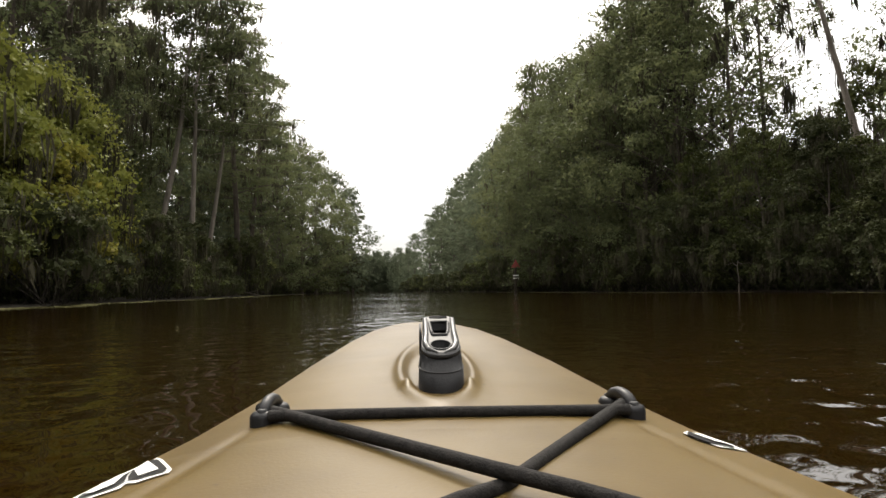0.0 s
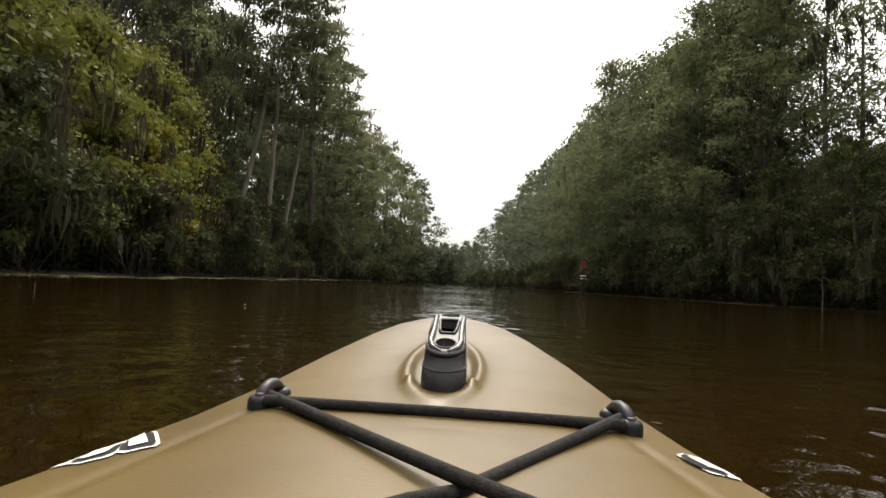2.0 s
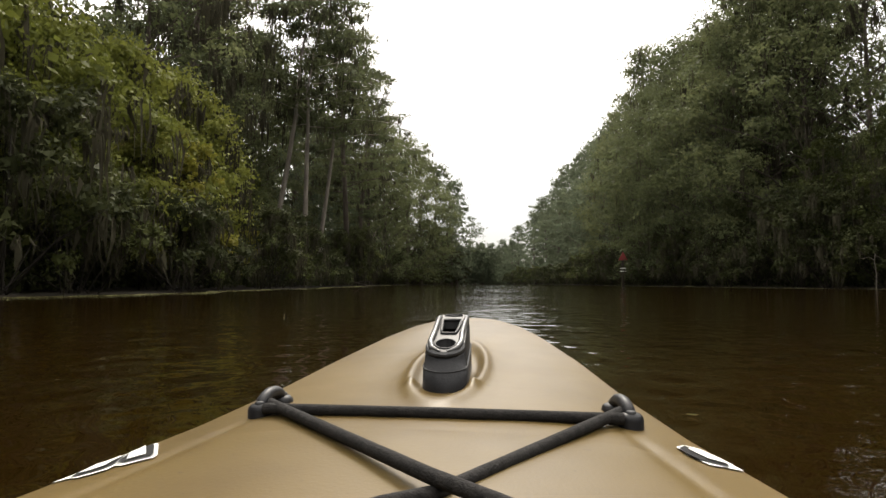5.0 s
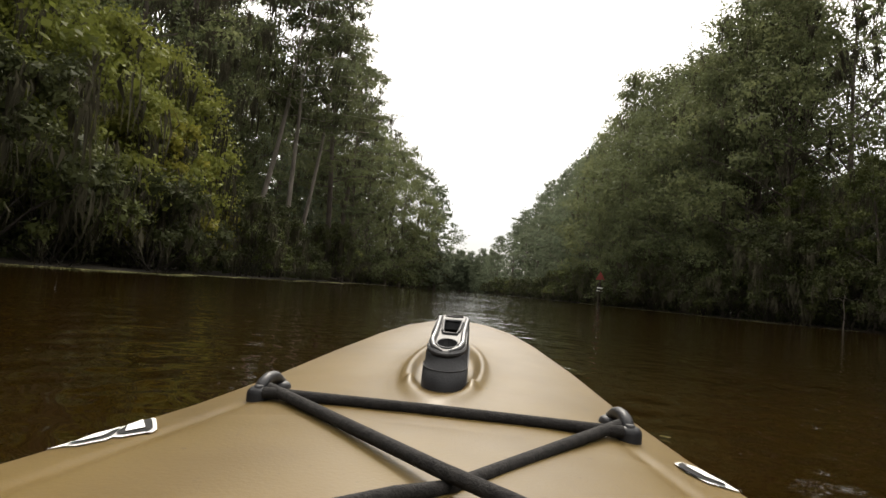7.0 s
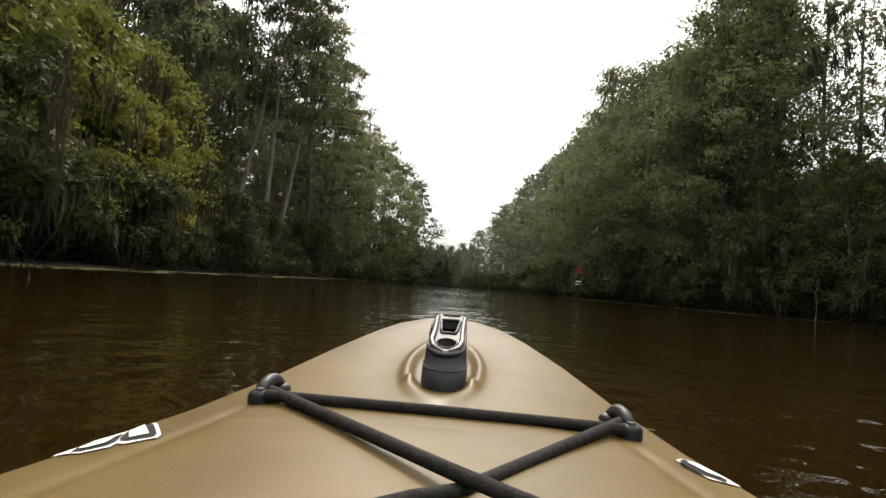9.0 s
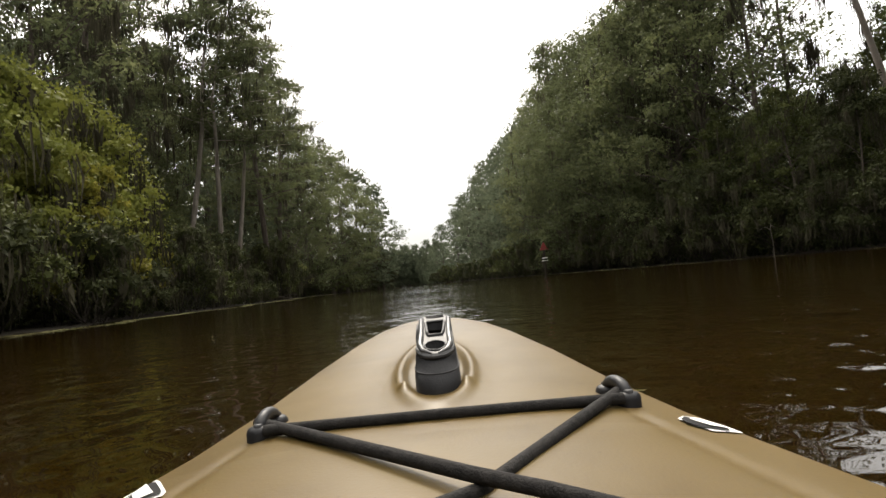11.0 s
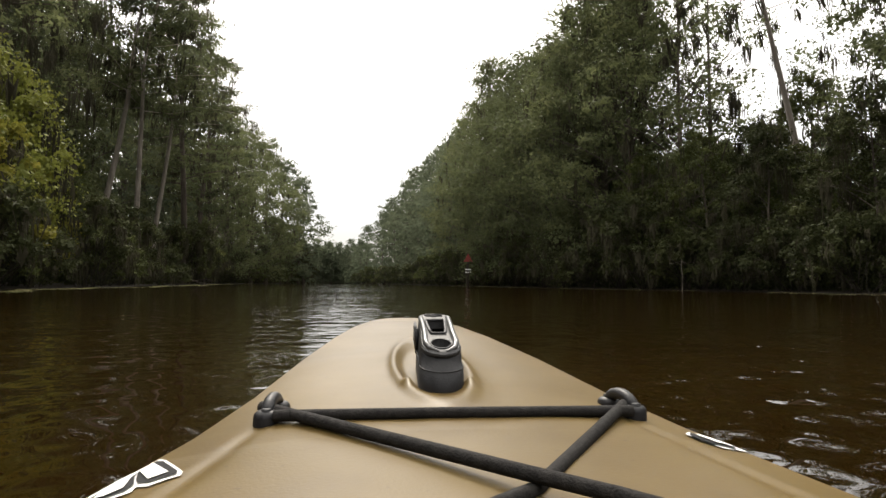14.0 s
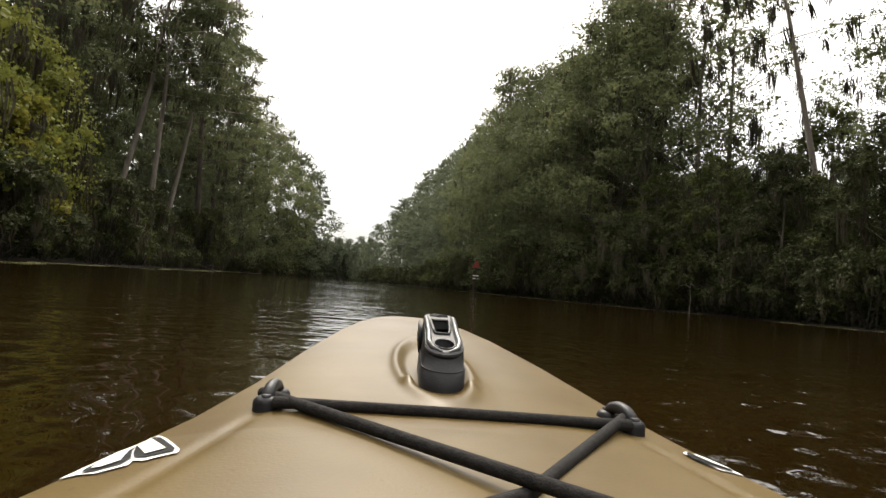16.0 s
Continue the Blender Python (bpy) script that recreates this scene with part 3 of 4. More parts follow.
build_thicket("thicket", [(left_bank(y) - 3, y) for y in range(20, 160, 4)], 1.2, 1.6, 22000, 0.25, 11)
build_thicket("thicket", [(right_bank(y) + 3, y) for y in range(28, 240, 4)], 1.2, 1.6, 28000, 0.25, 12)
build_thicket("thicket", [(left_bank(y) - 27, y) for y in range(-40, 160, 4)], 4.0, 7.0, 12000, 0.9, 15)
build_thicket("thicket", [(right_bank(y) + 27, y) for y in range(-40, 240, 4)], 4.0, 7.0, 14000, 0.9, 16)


# ---- floating weeds along the waterline ----
M_WEED = plain_material("floating_weed", [(0.3, (0.075, 0.075, 0.026)), (0.5, (0.16, 0.155, 0.06)), (0.7, (0.31, 0.29, 0.16))], 4.0, 0.7)


def build_weeds(name, bank, out, ranges, per_metre, seed):
    """Strips of small floating leaves and bits of drift off the bank."""
    r = np.random.default_rng(seed)
    c = []
    for y0, y1 in ranges:
        n = int((y1 - y0) * per_metre)
        y = r.uniform(y0, y1, n)
        edge = np.array([bank(v) for v in y])
        wig = 0.35 * np.sin(y * 0.8 + seed) + 0.2 * np.sin(y * 2.3)
        c.append(np.stack([edge + out * (0.7 + 0.5 * wig + np.abs(r.normal(0, 0.2, n))), y, np.abs(r.normal(0.004, 0.006, n)) + 0.004], 1))
    c = np.concatenate(c)
    v, f = leaf_blades(r, c, 0.05, 0.036)
    v[:, 2] = np.maximum(0.004, np.repeat(c[:, 2], 4) + (v[:, 2] - np.repeat(c[:, 2], 4)) * 0.15)
    return tagged(link_mesh(name, v, f, M_WEED), "thin strip of pale floating weeds and drift at the waterline", "weeds", kind="stuff")


build_weeds("floating_weeds", left_bank, 1, ((22, 46), (48, 71), (74, 95), (97, 112)), 170, 1)
build_weeds("floating_weeds", right_bank, -1, ((30, 44), (50, 62), (63, 96)), 170, 2)


def build_flecks(seed):
    """Single fallen leaves and flecks of foam adrift in mid-river."""
    r = np.random.default_rng(seed)
    n = 30
    y = 18.0 + r.uniform(0, 1, n) ** 1.6 * 34
    x = -1.5 + r.uniform(-0.62, 0.62, n) * (y - 15.5)
    keep = (np.abs(x + 1.5) > 0.6) | (y > 18.4)
    c = np.stack([x, y, np.full(n, 0.006)], 1)[keep]
    v, f = leaf_blades(r, c, 0.036, 0.020)
    v[:, 2] = 0.005 + (v[:, 2] - 0.006) * 0.12
    tagged(link_mesh("floating_leaves", v, f, M_WEED), "pale fallen leaves and flecks adrift on the water", "leaves", kind="stuff")


build_flecks(9)


def build_fallen_limb(x, y):
    """A dead limb that has come down at the waterline."""
    root = new("fallen_limb")
    v, f = [], []
    tube(v, f, [(-1.6, 0.5, 1.0), (-0.4, 0.2, 0.72), (1.0, 0, 0.42), (2.3, -0.2, 0.12), (3.2, -0.4, -0.15)], [0.10, 0.09, 0.075, 0.055, 0.03], 8)
    link_mesh("limb", v, f, M_BARK, root, "", True)
    for path in ([(0.2, 0.15, 0.6), (0.9, -0.5, 0.85), (1.7, -0.9, 0.8)], [(1.4, -0.05, 0.32), (2.0, 0.5, 0.5), (2.9, 0.7, 0.35)]):
        v, f = [], []
        tube(v, f, path, [0.04, 0.03, 0.012], 6)
        link_mesh("twig", v, f, M_BARK, root, "", True)
    root.matrix_basis = pose(x, y, 0, 0, 0, -12)
    tagged(root, "dead grey limb fallen across the waterline", "branch")


build_fallen_limb(-17.6, 74.5)


# ---- the kayak that carries the camera ----


def kayak_material():
    """Sand-coloured rotomoulded plastic: soft blotches, grime and specks."""
    m, t, p, link = node_material("sand_plastic")
    blotch = noise_node(t, 7.0, 4.0)
    base = ramp(t, [(0.30, (0.070, 0.0450, 0.0130)), (0.5, (0.093, 0.0620, 0.0200)), (0.72, (0.108, 0.0730, 0.0250))])
    link(blotch.outputs["Fac"], base.inputs["Fac"])

    def over(colour, layer, low, high, amount, under):
        """A film of another colour where the layer's noise is high."""
        k = t.nodes.new("ShaderNodeMapRange")
        k.inputs["From Min"].default_value, k.inputs["From Max"].default_value = low, high
        k.inputs["To Max"].default_value = amount
        link(layer.outputs["Fac"], k.inputs["Value"])
        mix = t.nodes.new("ShaderNodeMix")
        mix.data_type = "RGBA"
        mix.inputs["B"].default_value = (*colour, 1)
        link(k.outputs["Result"], mix.inputs["Factor"])
        link(under, mix.inputs["A"])
        return mix.outputs["Result"]

    colour = over((0.052, 0.030, 0.0075), noise_node(t, 4.5, 5.0, stretch=(1.2, 0.9, 1)), 0.53, 0.75, 0.6, base.outputs["Color"])
    colour = over((0.030, 0.019, 0.007), noise_node(t, 150.0, 2.0), 0.71, 0.78, 0.6, colour)
    link(colour, p.inputs["Base Color"])
    gloss = noise_node(t, 11.0, 4.0)
    r = t.nodes.new("ShaderNodeMapRange")
    r.inputs["To Min"].default_value, r.inputs["To Max"].default_value = 0.32, 0.50
    link(gloss.outputs["Fac"], r.inputs["Value"])
    link(r.outputs["Result"], p.inputs["Roughness"])
    p.inputs["Specular IOR Level"].default_value = 0.18
    wavy = noise_node(t, 9.0, 2.0)
    grain = noise_node(t, 420.0, 2.0)
    b1 = bump(t, wavy.outputs["Fac"], 1.0, 0.0016)
    b2 = bump(t, grain.outputs["Fac"], 1.0, 0.00010)
    link(b1.outputs["Normal"], b2.inputs["Normal"])
    link(b2.outputs["Normal"], p.inputs["Normal"])
    return m


M_KAYAK = kayak_material()
M_RUBBER = plain_material("black_rubber", [(0.3, (0.009, 0.009, 0.0105)), (0.7, (0.018, 0.0175, 0.019))], 30.0, 0.45, 500.0, 0.0002, specular=0.25)
M_CORD = plain_material("braided_cord", [(0.35, (0.011, 0.0105, 0.0105)), (0.65, (0.027, 0.025, 0.0235))], 220.0, 0.8, 700.0, 0.0008)
M_HANDLE = plain_material("satin_grey_plastic", [(0.3, (0.026, 0.026, 0.028)), (0.7, (0.045, 0.045, 0.046))], 60.0, 0.46, 300.0, 0.0002, specular=0.22)
M_RAIL = plain_material("polished_grey_plastic", [(0.3, (0.045, 0.045, 0.047)), (0.7, (0.07, 0.07, 0.07))], 60.0, 0.28)
M_WHITE = plain_material("white_paint", [(0.3, (0.62, 0.62, 0.60)), (0.7, (0.80, 0.80, 0.78))], 6.0, 0.4)
M_DARK = plain_material("dark_paint", [(0.3, (0.012, 0.012, 0.012)), (0.7, (0.03, 0.03, 0.03))], 10.0, 0.7)
M_RED = plain_material("red_paint", [(0.3, (0.17, 0.022, 0.02)), (0.7, (0.26, 0.04, 0.032))], 5.0, 0.5)
M_POST = plain_material("weathered_timber", [(0.3, (0.020, 0.016, 0.013)), (0.7, (0.05, 0.042, 0.034))], 3.0, 0.9, 12.0, 0.01, stretch=(3, 3, 0.4))

K_Y = [-2.5, -2.3, -1.9, -1.0, -0.3, 0.0, 0.20, 0.28, 0.344, 0.446, 0.533, 0.65, 0.757, 0.83, 0.88, 0.905, 0.915]
K_W = [0.01, 0.10, 0.22, 0.34, 0.345, 0.315, 0.275, 0.243, 0.214, 0.174, 0.149, 0.122, 0.0915, 0.068, 0.046, 0.025, 0.004]
K_C = [-0.13, -0.125, -0.13, -0.13, -0.125, -0.12, -0.11, -0.103, -0.097, -0.089, -0.0825, -0.0710, -0.0590, -0.0505, -0.0480, -0.0505, -0.057]
K_E = [-0.135, -0.15, -0.17, -0.185, -0.18, -0.158, -0.137, -0.127, -0.118, -0.105, -0.094, -0.0785, -0.0640, -0.0560, -0.0525, -0.0535, -0.058]
K_B = [-0.15, -0.30, -0.40, -0.42, -0.42, -0.42, -0.42, -0.415, -0.41, -0.40, -0.39, -0.36, -0.31, -0.25, -0.20, -0.14, -0.09]
K_X = [0, 0, 0, 0, 0, 0, 0, 0, 0, -0.001, -0.0025, -0.0045, -0.0075, -0.010, -0.012, -0.0125, -0.013]      # the bow's keel line, off the straight
kx = lambda table, y: float(np.interp(y, K_Y, table))


def deck_height(u, y):
    """Height of the deck at the fraction u of its half width, with the moulded well round the handle."""
    z = kx(K_E, y) + (kx(K_C, y) - kx(K_E, y)) * (1 - abs(u) ** 2.6)
    x = u * kx(K_W, y)
    d = math.hypot(x / 0.0325, (y - 0.578) / 0.118)
    if 0.1 < y < 0.45:      # moulded crease inside the gunwale
        z -= 0.0016 * math.exp(-((abs(u) - 0.74) / 0.035) ** 2) * min(1, (0.45 - y) / 0.04)
    if y < -0.2:
        z -= 0.11 / (1 + math.exp((math.hypot(x / 0.235, (y + 0.98) / 0.47) - 0.95) / 0.03))
    ridge = 0.0048 * math.exp(-((d - 1.0) / 0.16) ** 2) + 0.0010 * math.exp(-((d - 1.25) / 0.22) ** 2)
    lugs = 0.0045 * math.exp(-(((abs(x) - 0.0245) / 0.0045) ** 2 + ((y - 0.512) / 0.009) ** 2))      # two small moulded stops beside the handle
    return z + ridge + lugs - 0.0005 * (1 - math.tanh((d - 0.80) / 0.06))


def build_kayak(m):
    root = new("kayak")
    ys = list(np.arange(-2.5, -1.6, 0.1)) + list(np.arange(-1.6, -0.3, 0.02)) + list(np.arange(-0.3, 0.1, 0.1)) + list(np.arange(0.1, 0.4, 0.02)) + list(np.arange(0.4, 0.68, 0.004)) + list(np.arange(0.68, 0.91, 0.0125)) + [0.915]
    us = np.unique(np.concatenate([np.sin(np.linspace(-math.pi / 2, math.pi / 2, 36)), np.linspace(-0.3, 0.3, 61), np.linspace(0.64, 0.84, 17), -np.linspace(0.64, 0.84, 17)]))
    under = [(1.0, 0.0), (1.012, 0.06), (1.0, 0.12), (0.98, 0.3), (0.93, 0.55), (0.8, 0.8), (0.5, 0.95), (0.0, 1.0)]
    verts, faces = [], []
    for y in ys:
        w, e, b = kx(K_W, y), kx(K_E, y), kx(K_B, y)
        c = kx(K_X, y)
        ring = [(c + u * w, y, deck_height(u, y)) for u in us]
        ring += [(c + s * w, y, e + (b - e) * g) for s, g in under[1:]] + [(c - s * w, y, e + (b - e) * g) for s, g in reversed(under[1:-1])]
        verts += ring
        n = len(ring)
    for i in range(len(ys) - 1):
        for k in range(n):
            faces.append((i * n + k, i * n + (k + 1) % n, (i + 1) * n + (k + 1) % n, (i + 1) * n + k))
    faces.append(tuple(range(n)))
    faces.append(tuple(reversed(range((len(ys) - 1) * n, len(ys) * n))))
    link_mesh("hull", verts, faces, M_KAYAK, root, smooth=True)

    v, f = [], []
    turns, around = 64, 8
    for i in range(turns):
        a = 2 * math.pi * i / turns
        px, py = 0.24 * math.cos(a), -0.98 + 0.475 * math.sin(a)
        out = Vector((math.cos(a) / 0.24, math.sin(a) / 0.475, 0)).normalized()
        z = kx(K_E, py) + (kx(K_C, py) - kx(K_E, py)) * (1 - abs(px / kx(K_W, py)) ** 2.6) + 0.003
        for k in range(around):
            b = 2 * math.pi * k / around
            v.append(Vector((px, py, z)) + out * 0.013 * math.cos(b) + Vector((0, 0, 0.011 * math.sin(b))))
            f.append((i * around + k, i * around + (k + 1) % around, (i + 1) % turns * around + (k + 1) % around, (i + 1) % turns * around + k))
    link_mesh("cockpit_rim", v, f, M_RUBBER, root, "black cockpit rim", True)

    # carry handle: rounded block with an grey plate on top
    def stadium(w, l, n=10):
        pts = [(w * math.cos(a), -l + w * math.sin(a)) for a in np.linspace(math.pi, 2 * math.pi, n)]
        return pts + [(w * 0.86 * math.cos(a), l + w * 0.5 * math.sin(a)) for a in np.linspace(0, math.pi, n)]

    bm = bmesh.new()
    levels = [(0.0, 1.08), (0.0165, 1.05), (0.0170, 1.0), (0.026, 0.97), (0.028, 0.93)]
    rings = []
    for h, s in levels:
        rings.append([bm.verts.new((px * s, 0.55 + py * s, -0.086 + h + (py + 0.045) * 0.30 * (h / 0.028))) for px, py in stadium(0.0175, 0.032)])
    for a, b in zip(rings, rings[1:]):
        for k in range(len(a)):
            bm.faces.new((a[k], a[(k + 1) % len(a)], b[(k + 1) % len(b)], b[k]))
    handle = part("handle", bm, M_RUBBER, root, "black rubber-cased carry handle")
    top = lambda px, py, lift=0.0: (px, 0.55 + py, -0.086 + 0.0285 + lift + (py + 0.045) * 0.31)
    # grey top plate with a rounded edge
    bm = bmesh.new()
    rings = [[bm.verts.new(top(px * s, py * s, h)) for px, py in stadium(0.0165, 0.032, 14)] for s, h in ((0.97, -0.001), (1.0, 0.0005), (1.0, 0.0022), (0.95, 0.0036))]
    for p, q in zip(rings, rings[1:]):
        for k in range(len(p)):
            bm.faces.new((p[k], p[(k + 1) % len(p)], q[(k + 1) % len(q)], q[k]))
    holes = [[(0.0088 * math.cos(a), -0.0315 + 0.0095 * math.sin(a)) for a in np.linspace(0, 2 * math.pi, 17)[:-1]],
             [(-0.0058, -0.010), (0.0058, -0.010), (0.0072, -0.002), (0.0085, 0.018), (0.0078, 0.0215), (-0.0078, 0.0215), (-0.0085, 0.018), (-0.0072, -0.002)],
             [(-0.008, 0.0325), (0.0, 0.0310), (0.008, 0.0325), (0.0075, 0.0350), (-0.0075, 0.0350)]]
    edges = [bm.edges.get((rings[-1][k - 1], rings[-1][k])) for k in range(len(rings[-1]))]
    for hole in holes:
        up = [bm.verts.new(top(px, py, 0.0036)) for px, py in hole]
        down = [bm.verts.new(top(px, py, -0.004)) for px, py in hole]
        edges += [bm.edges.new((up[k - 1], up[k])) for k in range(len(up))]
        for k in range(len(up)):
            bm.faces.new((up[k - 1], up[k], down[k], down[k - 1]))
    bmesh.ops.triangle_fill(bm, use_beauty=True, edges=edges)
    part("top_plate", bm, M_HANDLE, handle, "satin grey top plate with finger openings", False)
    for hole, rim in zip(holes, (0.0008, 0.0015, 0.0007)):
        rv, rf = [], []
        tube(rv, rf, [top(px, py, 0.0040) for px, py in hole + hole[:1]], [rim] * (len(hole) + 1), 6)
        link_mesh("opening_rim", rv, rf, M_HANDLE, handle, "satin grey raised rim", True)
    # raised rails along both sides of the plate, meeting round the thumb hole
    for side in (-1, 1):
        rv, rf = [], []
        tube(rv, rf, [top(side * a, b, h) for a, b, h in ((0.0030, -0.0455, 0.0034), (0.0105, -0.0400, 0.0042), (0.0128, -0.0300, 0.0048), (0.0120, -0.0120, 0.0055), (0.0122, 0.010, 0.0056), (0.0126, 0.024, 0.0048), (0.0112, 0.0325, 0.0030))], [0.0012, 0.0022, 0.0026, 0.0024, 0.0024, 0.0022, 0.0012], 8)
        link_mesh("rail", rv, rf, M_RAIL, handle, "polished grey rail of the grip", True)
    # the casing's wing that stands up beside the plate
    bm = bmesh.new()
    bmesh.ops.create_cube(bm, size=1.0, matrix=Matrix.Translation((-0.0168, 0.576, -0.0490)) @ Matrix.Rotation(radians(17), 4, "X") @ Matrix.Diagonal((0.0024, 0.034, 0.020, 1)))
    bmesh.ops.bevel(bm, geom=bm.edges[:], offset=0.0009, segments=2, affect="EDGES")
    part("side_wing", bm, M_RUBBER, handle, "black wing of the casing")
    rv, rf = [], []
    band = [(px * 1.045, 0.55 + py * 1.045, -0.086 + 0.0167 + (py + 0.045) * 0.175) for px, py in stadium(0.0175, 0.032)]
    tube(rv, rf, band + band[:1], [0.0006] * (len(band) + 1), 6)
    link_mesh("seam", rv, rf, M_HANDLE, handle, "thin grey seam round the casing", True)

    def cord(name, pts):
        cv, cf = [], []
        curve = []
        for a, b in zip(pts, pts[1:]):
            a, b = Vector(a), Vector(b)
            curve += [a.lerp(b, g) for g in (0, 0.25, 0.5, 0.75)]
        curve.append(Vector(pts[-1]))
        tube(cv, cf, curve, [0.0040] * len(curve), 12)
        link_mesh(name, cv, cf, M_CORD, root, "black braided elastic cord", True)

    cord("bungee_cord", [(-0.122, 0.440, -0.0895), (0, 0.426, -0.0868), (0.130, 0.440, -0.0905)])
    cord("bungee_cord", [(-0.1340, 0.464, -0.0880), (0.0189, 0.3068, -0.0918), (0.0535, 0.283, -0.0950), (0.19, 0.20, -0.116)])
    cord("bungee_cord", [(0.1360, 0.463, -0.0882), (0.0235, 0.3068, -0.0995), (0, 0.285, -0.0985), (-0.14, 0.185, -0.116)])

    def pad_eye(x, y, turn):
        """A screwed-down loop on two rounded feet."""
        z = deck_height(x / kx(K_W, y), y)
        pv, pf = [], []
        rot = Matrix.Rotation(turn, 3, "Z")
        at = lambda a, b, c: tuple(Vector((x, y, z)) + rot @ Vector((a, b, c)))
        for s in (-0.0165, 0.0165):
            tube(pv, pf, [at(s, 0, -0.004), at(s, 0, 0.0028), at(s, 0, 0.0052), at(s, 0, 0.0068), at(s, 0, 0.0076), at(s, 0, 0.0079)], [0.0094, 0.0094, 0.0088, 0.0074, 0.0054, 0.0025], 18)
        arc = [at(0.0165 * math.cos(a), 0, 0.004 + 0.0085 * math.sin(a)) for a in np.linspace(0, math.pi, 14)]
        tube(pv, pf, arc, [0.0046] * 14, 10)
        eye = link_mesh("pad_eye", pv, pf, M_RUBBER, root, "black plastic pad eye", True)
        for s in (-0.0165, 0.0165):
            sv, sf = [], []
            tube(sv, sf, [at(s * 1.18, 0, 0.0066), at(s * 1.18, 0, 0.0090), at(s * 1.18, 0, 0.0094)], [0.0034, 0.0034, 0.0022], 10)
            link_mesh("screw", sv, sf, M_HANDLE, eye, "dull steel screw head", True)

    pad_eye(-0.1265, 0.464, radians(86))
    pad_eye(0.1325, 0.466, radians(-80))
    pad_eye(-0.20, 0.16, radians(60))
    pad_eye(0.205, 0.16, radians(-60))

    def sticker(name, material, outline, lift, label):
        """A thin printed film that follows the deck."""
        bm = bmesh.new()
        loop = [bm.verts.new((x, y, 0)) for x, y in outline]
        edges = [bm.edges.new((loop[k - 1], loop[k])) for k in range(len(loop))]
        bmesh.ops.triangle_fill(bm, use_beauty=True, edges=edges)
        bmesh.ops.subdivide_edges(bm, edges=bm.edges[:], cuts=4, use_grid_fill=True)
        for v in bm.verts:
            w, c = kx(K_W, v.co.y), kx(K_X, v.co.y)
            u = max(-0.995, min(0.995, (v.co.x - c) / w))
            v.co = (c + u * w, v.co.y, deck_height(u, v.co.y) + lift)
        bmesh.ops.recalc_face_normals(bm, faces=bm.faces[:])
        part(name, bm, material, root, label, False)

    sticker("decal", M_WHITE, [(-0.2136, 0.3461), (-0.2074, 0.3595), (-0.203, 0.3774), (-0.1925, 0.391), (-0.1843, 0.4075), (-0.1786, 0.4006), (-0.1604, 0.370), (-0.1602, 0.365), (-0.1743, 0.3556), (-0.1812, 0.3592), (-0.1807, 0.3517), (-0.1939, 0.3449), (-0.2034, 0.348)], 0.0010, "white-edged sticker on the kayak's gunwale")
    sticker("decal_mark", M_DARK, [(-0.1896, 0.3863), (-0.1842, 0.4012), (-0.180, 0.3982), (-0.1633, 0.3705), (-0.1626, 0.366), (-0.1755, 0.3606), (-0.1819, 0.3632), (-0.1849, 0.3697)], 0.0018, "black square outline on the sticker")
    sticker("decal_mark", M_WHITE, [(-0.1875, 0.3828), (-0.1855, 0.3972), (-0.168, 0.370), (-0.1769, 0.3641)], 0.0026, "white middle of the square")
    sticker("decal_mark", M_DARK, [(-0.2024, 0.349), (-0.2031, 0.3555), (-0.1995, 0.3659), (-0.192, 0.3733), (-0.189, 0.3858), (-0.1882, 0.3768), (-0.1834, 0.3622), (-0.1849, 0.3542), (-0.1959, 0.3484)], 0.0018, "black slanted blade on the sticker")
    sticker("decal_mark", M_WHITE, [(-0.1992, 0.3514), (-0.1987, 0.3664), (-0.1928, 0.3738), (-0.190, 0.3793), (-0.1872, 0.3580), (-0.1943, 0.3509)], 0.0026, "white middle of the blade")
    sticker("decal", M_WHITE, [(0.1579, 0.4166), (0.1646, 0.4251), (0.1745, 0.4253), (0.1866, 0.4104), (0.192, 0.3975), (0.1713, 0.3922), (0.1615, 0.4026)], 0.0010, "white-edged sticker on the kayak's gunwale")
    sticker("decal_mark", M_DARK, [(0.1590, 0.4131), (0.1641, 0.4211), (0.1700, 0.4180), (0.1840, 0.4010), (0.1823, 0.3950), (0.166, 0.3972), (0.1605, 0.4041)], 0.0018, "black blade on the sticker")
    sticker("decal_mark", M_WHITE, [(0.1640, 0.4125), (0.1665, 0.4165), (0.1725, 0.4130), (0.1830, 0.3990), (0.1723, 0.4005)], 0.0026, "white middle of the blade")
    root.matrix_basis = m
    return tagged(root, "sand-coloured plastic kayak with black deck cords, afloat", "kayak")


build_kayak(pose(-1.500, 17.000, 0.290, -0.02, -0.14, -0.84))


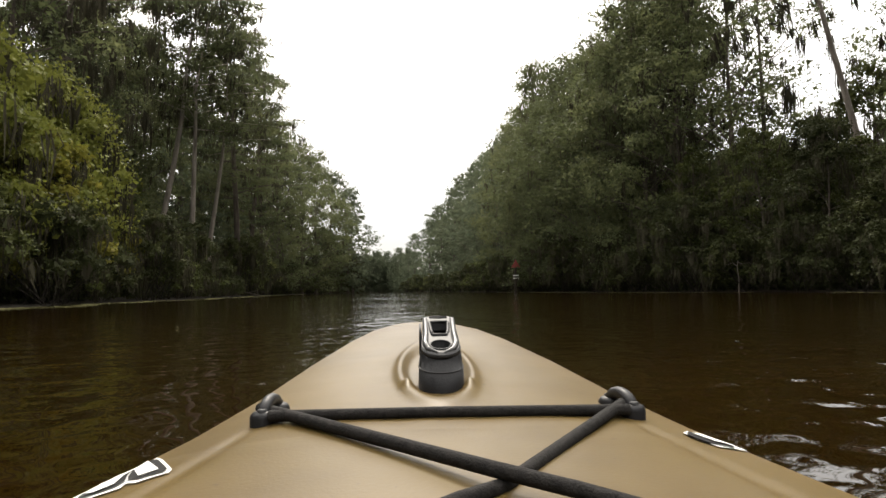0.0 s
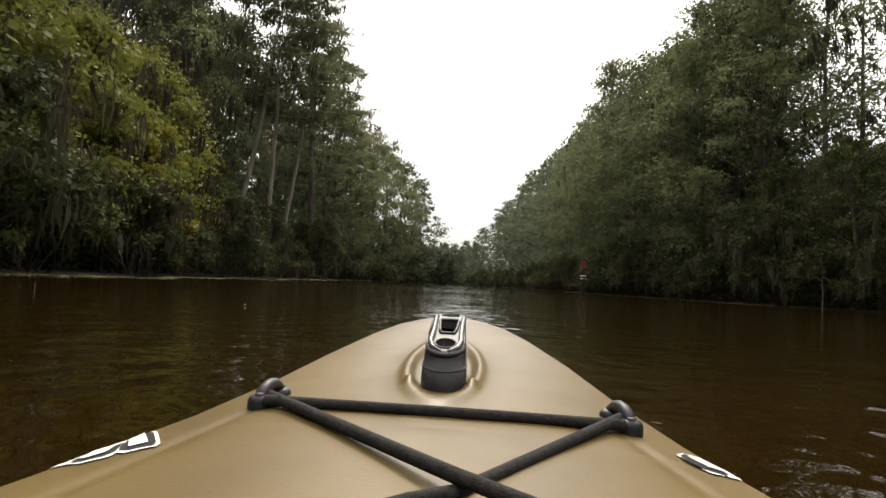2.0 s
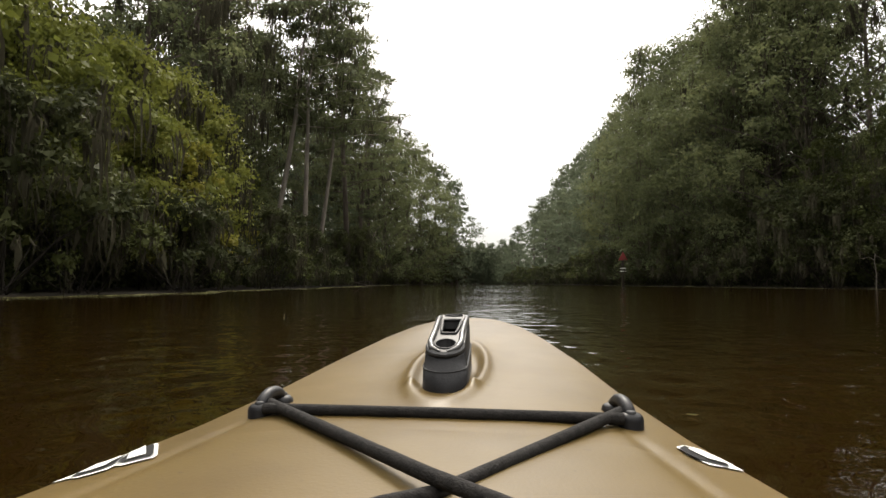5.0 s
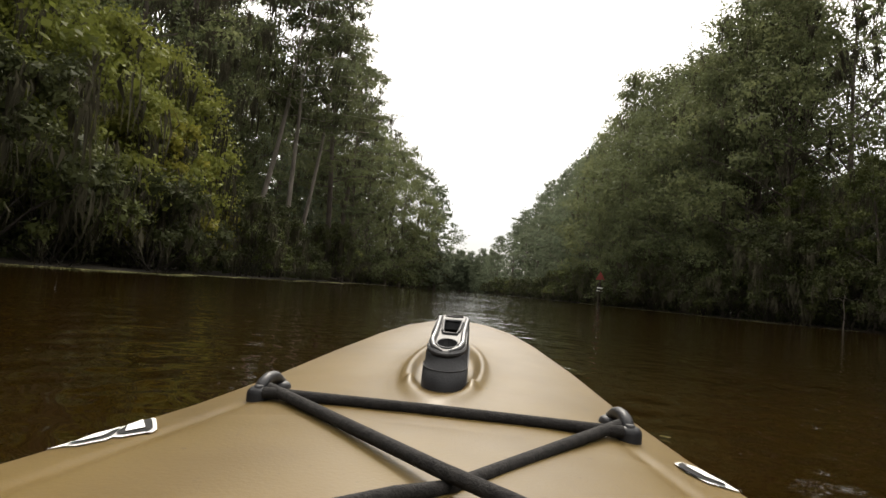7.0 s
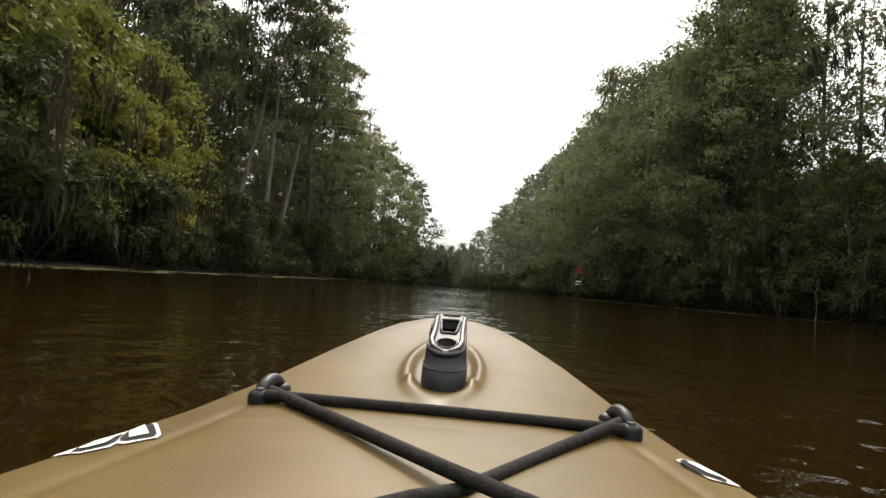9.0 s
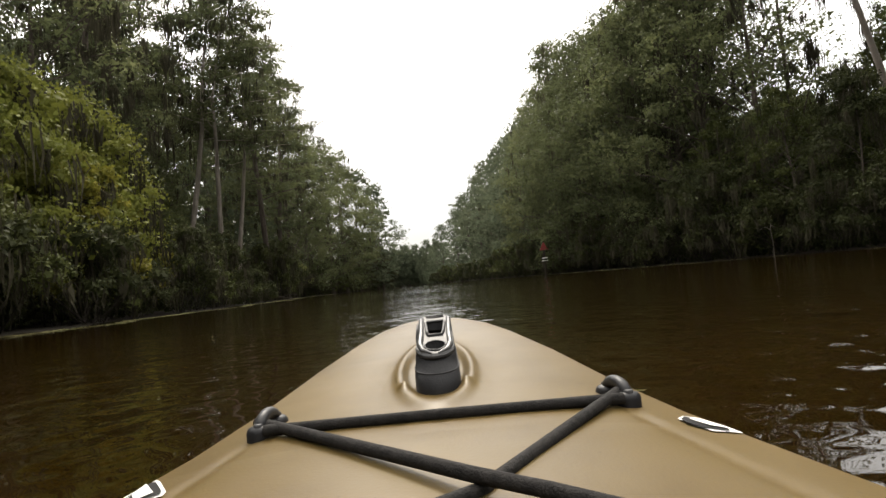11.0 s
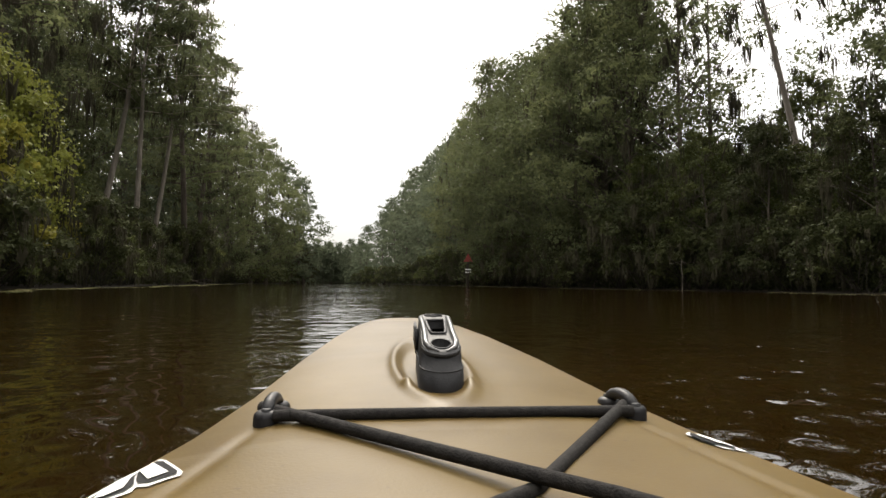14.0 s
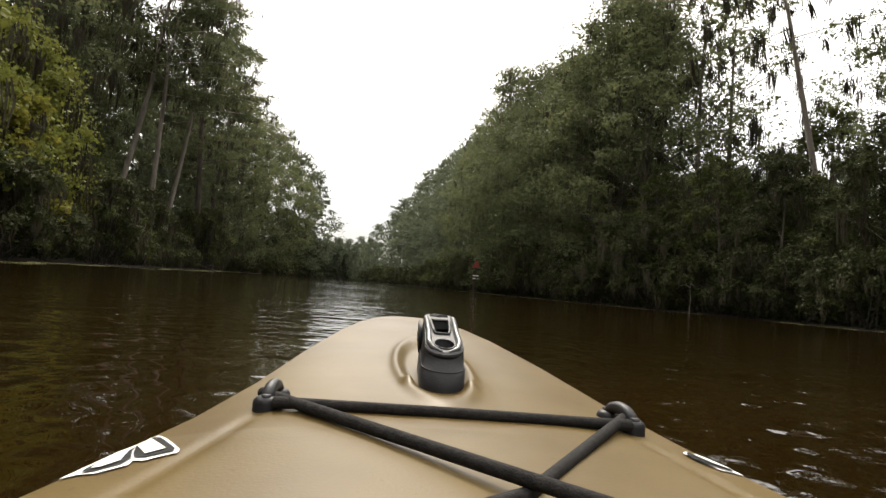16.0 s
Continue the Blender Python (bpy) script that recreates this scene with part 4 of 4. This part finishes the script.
# ---- channel marker on a post at the right bank ----
def build_marker(x, y):
    root = new("channel_marker")
    v, f = [], []
    tube(v, f, [(0, 0, -1.5), (0, 0, 1.5), (0.02, 0, 3.7)], [0.13, 0.125, 0.11], 12)
    link_mesh("post", v, f, M_POST, root, "dark weathered timber post", True)
    bm = bmesh.new()
    a = [bm.verts.new(p) for p in ((-0.5, -0.16, 2.7), (0.5, -0.16, 2.7), (0, -0.16, 3.6))]
    b = [bm.verts.new((p.co.x, -0.13, p.co.z)) for p in a]
    bm.faces.new(a)
    bm.faces.new(reversed(b))
    for k in range(3):
        bm.faces.new((a[k], b[k], b[(k + 1) % 3], a[(k + 1) % 3]))
    part("daymark", bm, M_RED, root, "red triangular daymark board", False)
    for z in (1.55, 1.85):
        bm = bmesh.new()
        bmesh.ops.create_cube(bm, size=1.0, matrix=Matrix.Translation((0, -0.15, z)) @ Matrix.Diagonal((0.62, 0.03, 0.11, 1)))
        bmesh.ops.bevel(bm, geom=bm.edges[:], offset=0.01, segments=1, affect="EDGES")
        part("plate", bm, M_WHITE, root, "white painted board", False)
    root.matrix_basis = pose(x, y, 0, 0, 0, 4)
    tagged(root, "channel marker with a red triangle on a timber post", "marker")


build_marker(9.9, 84.0)


# ---- white skiff drawn up at the right bank ----
def build_skiff(x, y, turn):
    root = new("skiff")
    st = [(-1.9, 0.58, 0.30), (-1.0, 0.62, 0.29), (0.0, 0.62, 0.30), (0.9, 0.50, 0.33), (1.5, 0.30, 0.37), (1.85, 0.10, 0.41), (1.95, 0.03, 0.43)]
    verts, faces = [], []
    for px, w, h in st:
        inner, lip = 0.86 * w, 0.06
        keel = -0.12 + max(0, px - 1.2) ** 2 * 0.85
        prof = [(-w * 0.72, keel), (-w, h - lip), (-w * 1.04, h), (-inner, h), (-inner * 0.9, h - 0.08), (-inner * 0.7, keel + 0.10), (inner * 0.7, keel + 0.10), (inner * 0.9, h - 0.08), (inner, h), (w * 1.04, h), (w, h - lip), (w * 0.72, keel)]
        verts += [(px, a, b) for a, b in prof]
    n = 12
    for i in range(len(st) - 1):
        for k in range(n):
            faces.append((i * n + k, i * n + (k + 1) % n, (i + 1) * n + (k + 1) % n, (i + 1) * n + k))
    faces += [tuple(range(n)), tuple(reversed(range((len(st) - 1) * n, len(st) * n)))]
    link_mesh("hull", verts, faces, M_WHITE, root, "white painted open hull")
    v, f = [], []
    tube(v, f, [(1.6, -0.2, 0.36), (1.58, -0.17, 0.5), (1.55, 0, 0.54), (1.58, 0.17, 0.5), (1.6, 0.2, 0.36)], [0.018] * 5, 8)
    link_mesh("bow_rail", v, f, M_WHITE, root, "white bow rail", True)
    bm = bmesh.new()
    bmesh.ops.create_cube(bm, size=1.0, matrix=Matrix.Translation((-0.2, 0, 0.22)) @ Matrix.Diagonal((0.26, 1.04, 0.03, 1)))
    bmesh.ops.bevel(bm, geom=bm.edges[:], offset=0.008, segments=1, affect="EDGES")
    part("thwart", bm, M_WHITE, root, "", False)
    root.matrix_basis = pose(x, y, 0.04, 0, 0, turn) @ Matrix.Diagonal((1, 1, 0.65, 1))
    tagged(root, "small white open skiff moored at the bank", "boat")


build_skiff(19.2, 35.2, 176)


# ---- bare pale sapling with a forked branch at the right bank ----
def build_dead_sapling(x, y):
    root = new("dead_sapling")
    v, f = [], []
    tube(v, f, [(0, 0, -0.3), (0.06, 0, 0.7), (0.02, 0.05, 1.5), (0.12, 0.02, 2.3)], [0.032, 0.027, 0.022, 0.012], 8)
    link_mesh("stem", v, f, M_PALEBARK, root, "", True)
    for path in ([(0.02, 0.05, 1.5), (-0.35, 0, 1.68), (-0.62, 0.1, 1.58), (-0.95, 0.1, 1.66)], [(0.05, 0.04, 1.75), (0.4, -0.05, 1.6), (0.75, 0, 1.72), (1.0, 0, 1.64)], [(-0.35, 0, 1.68), (-0.5, -0.1, 1.95), (-0.72, -0.1, 2.1)]):
        v, f = [], []
        tube(v, f, path, [0.022, 0.018, 0.014, 0.007][:len(path)], 6)
        link_mesh("branch", v, f, M_PALEBARK, root, "", True)
    root.matrix_basis = pose(x, y, 0, 0, 0, 15)
    tagged(root, "bare pale dead sapling with a forked branch at the waterline", "sapling")


build_dead_sapling(17.4, 52.0)
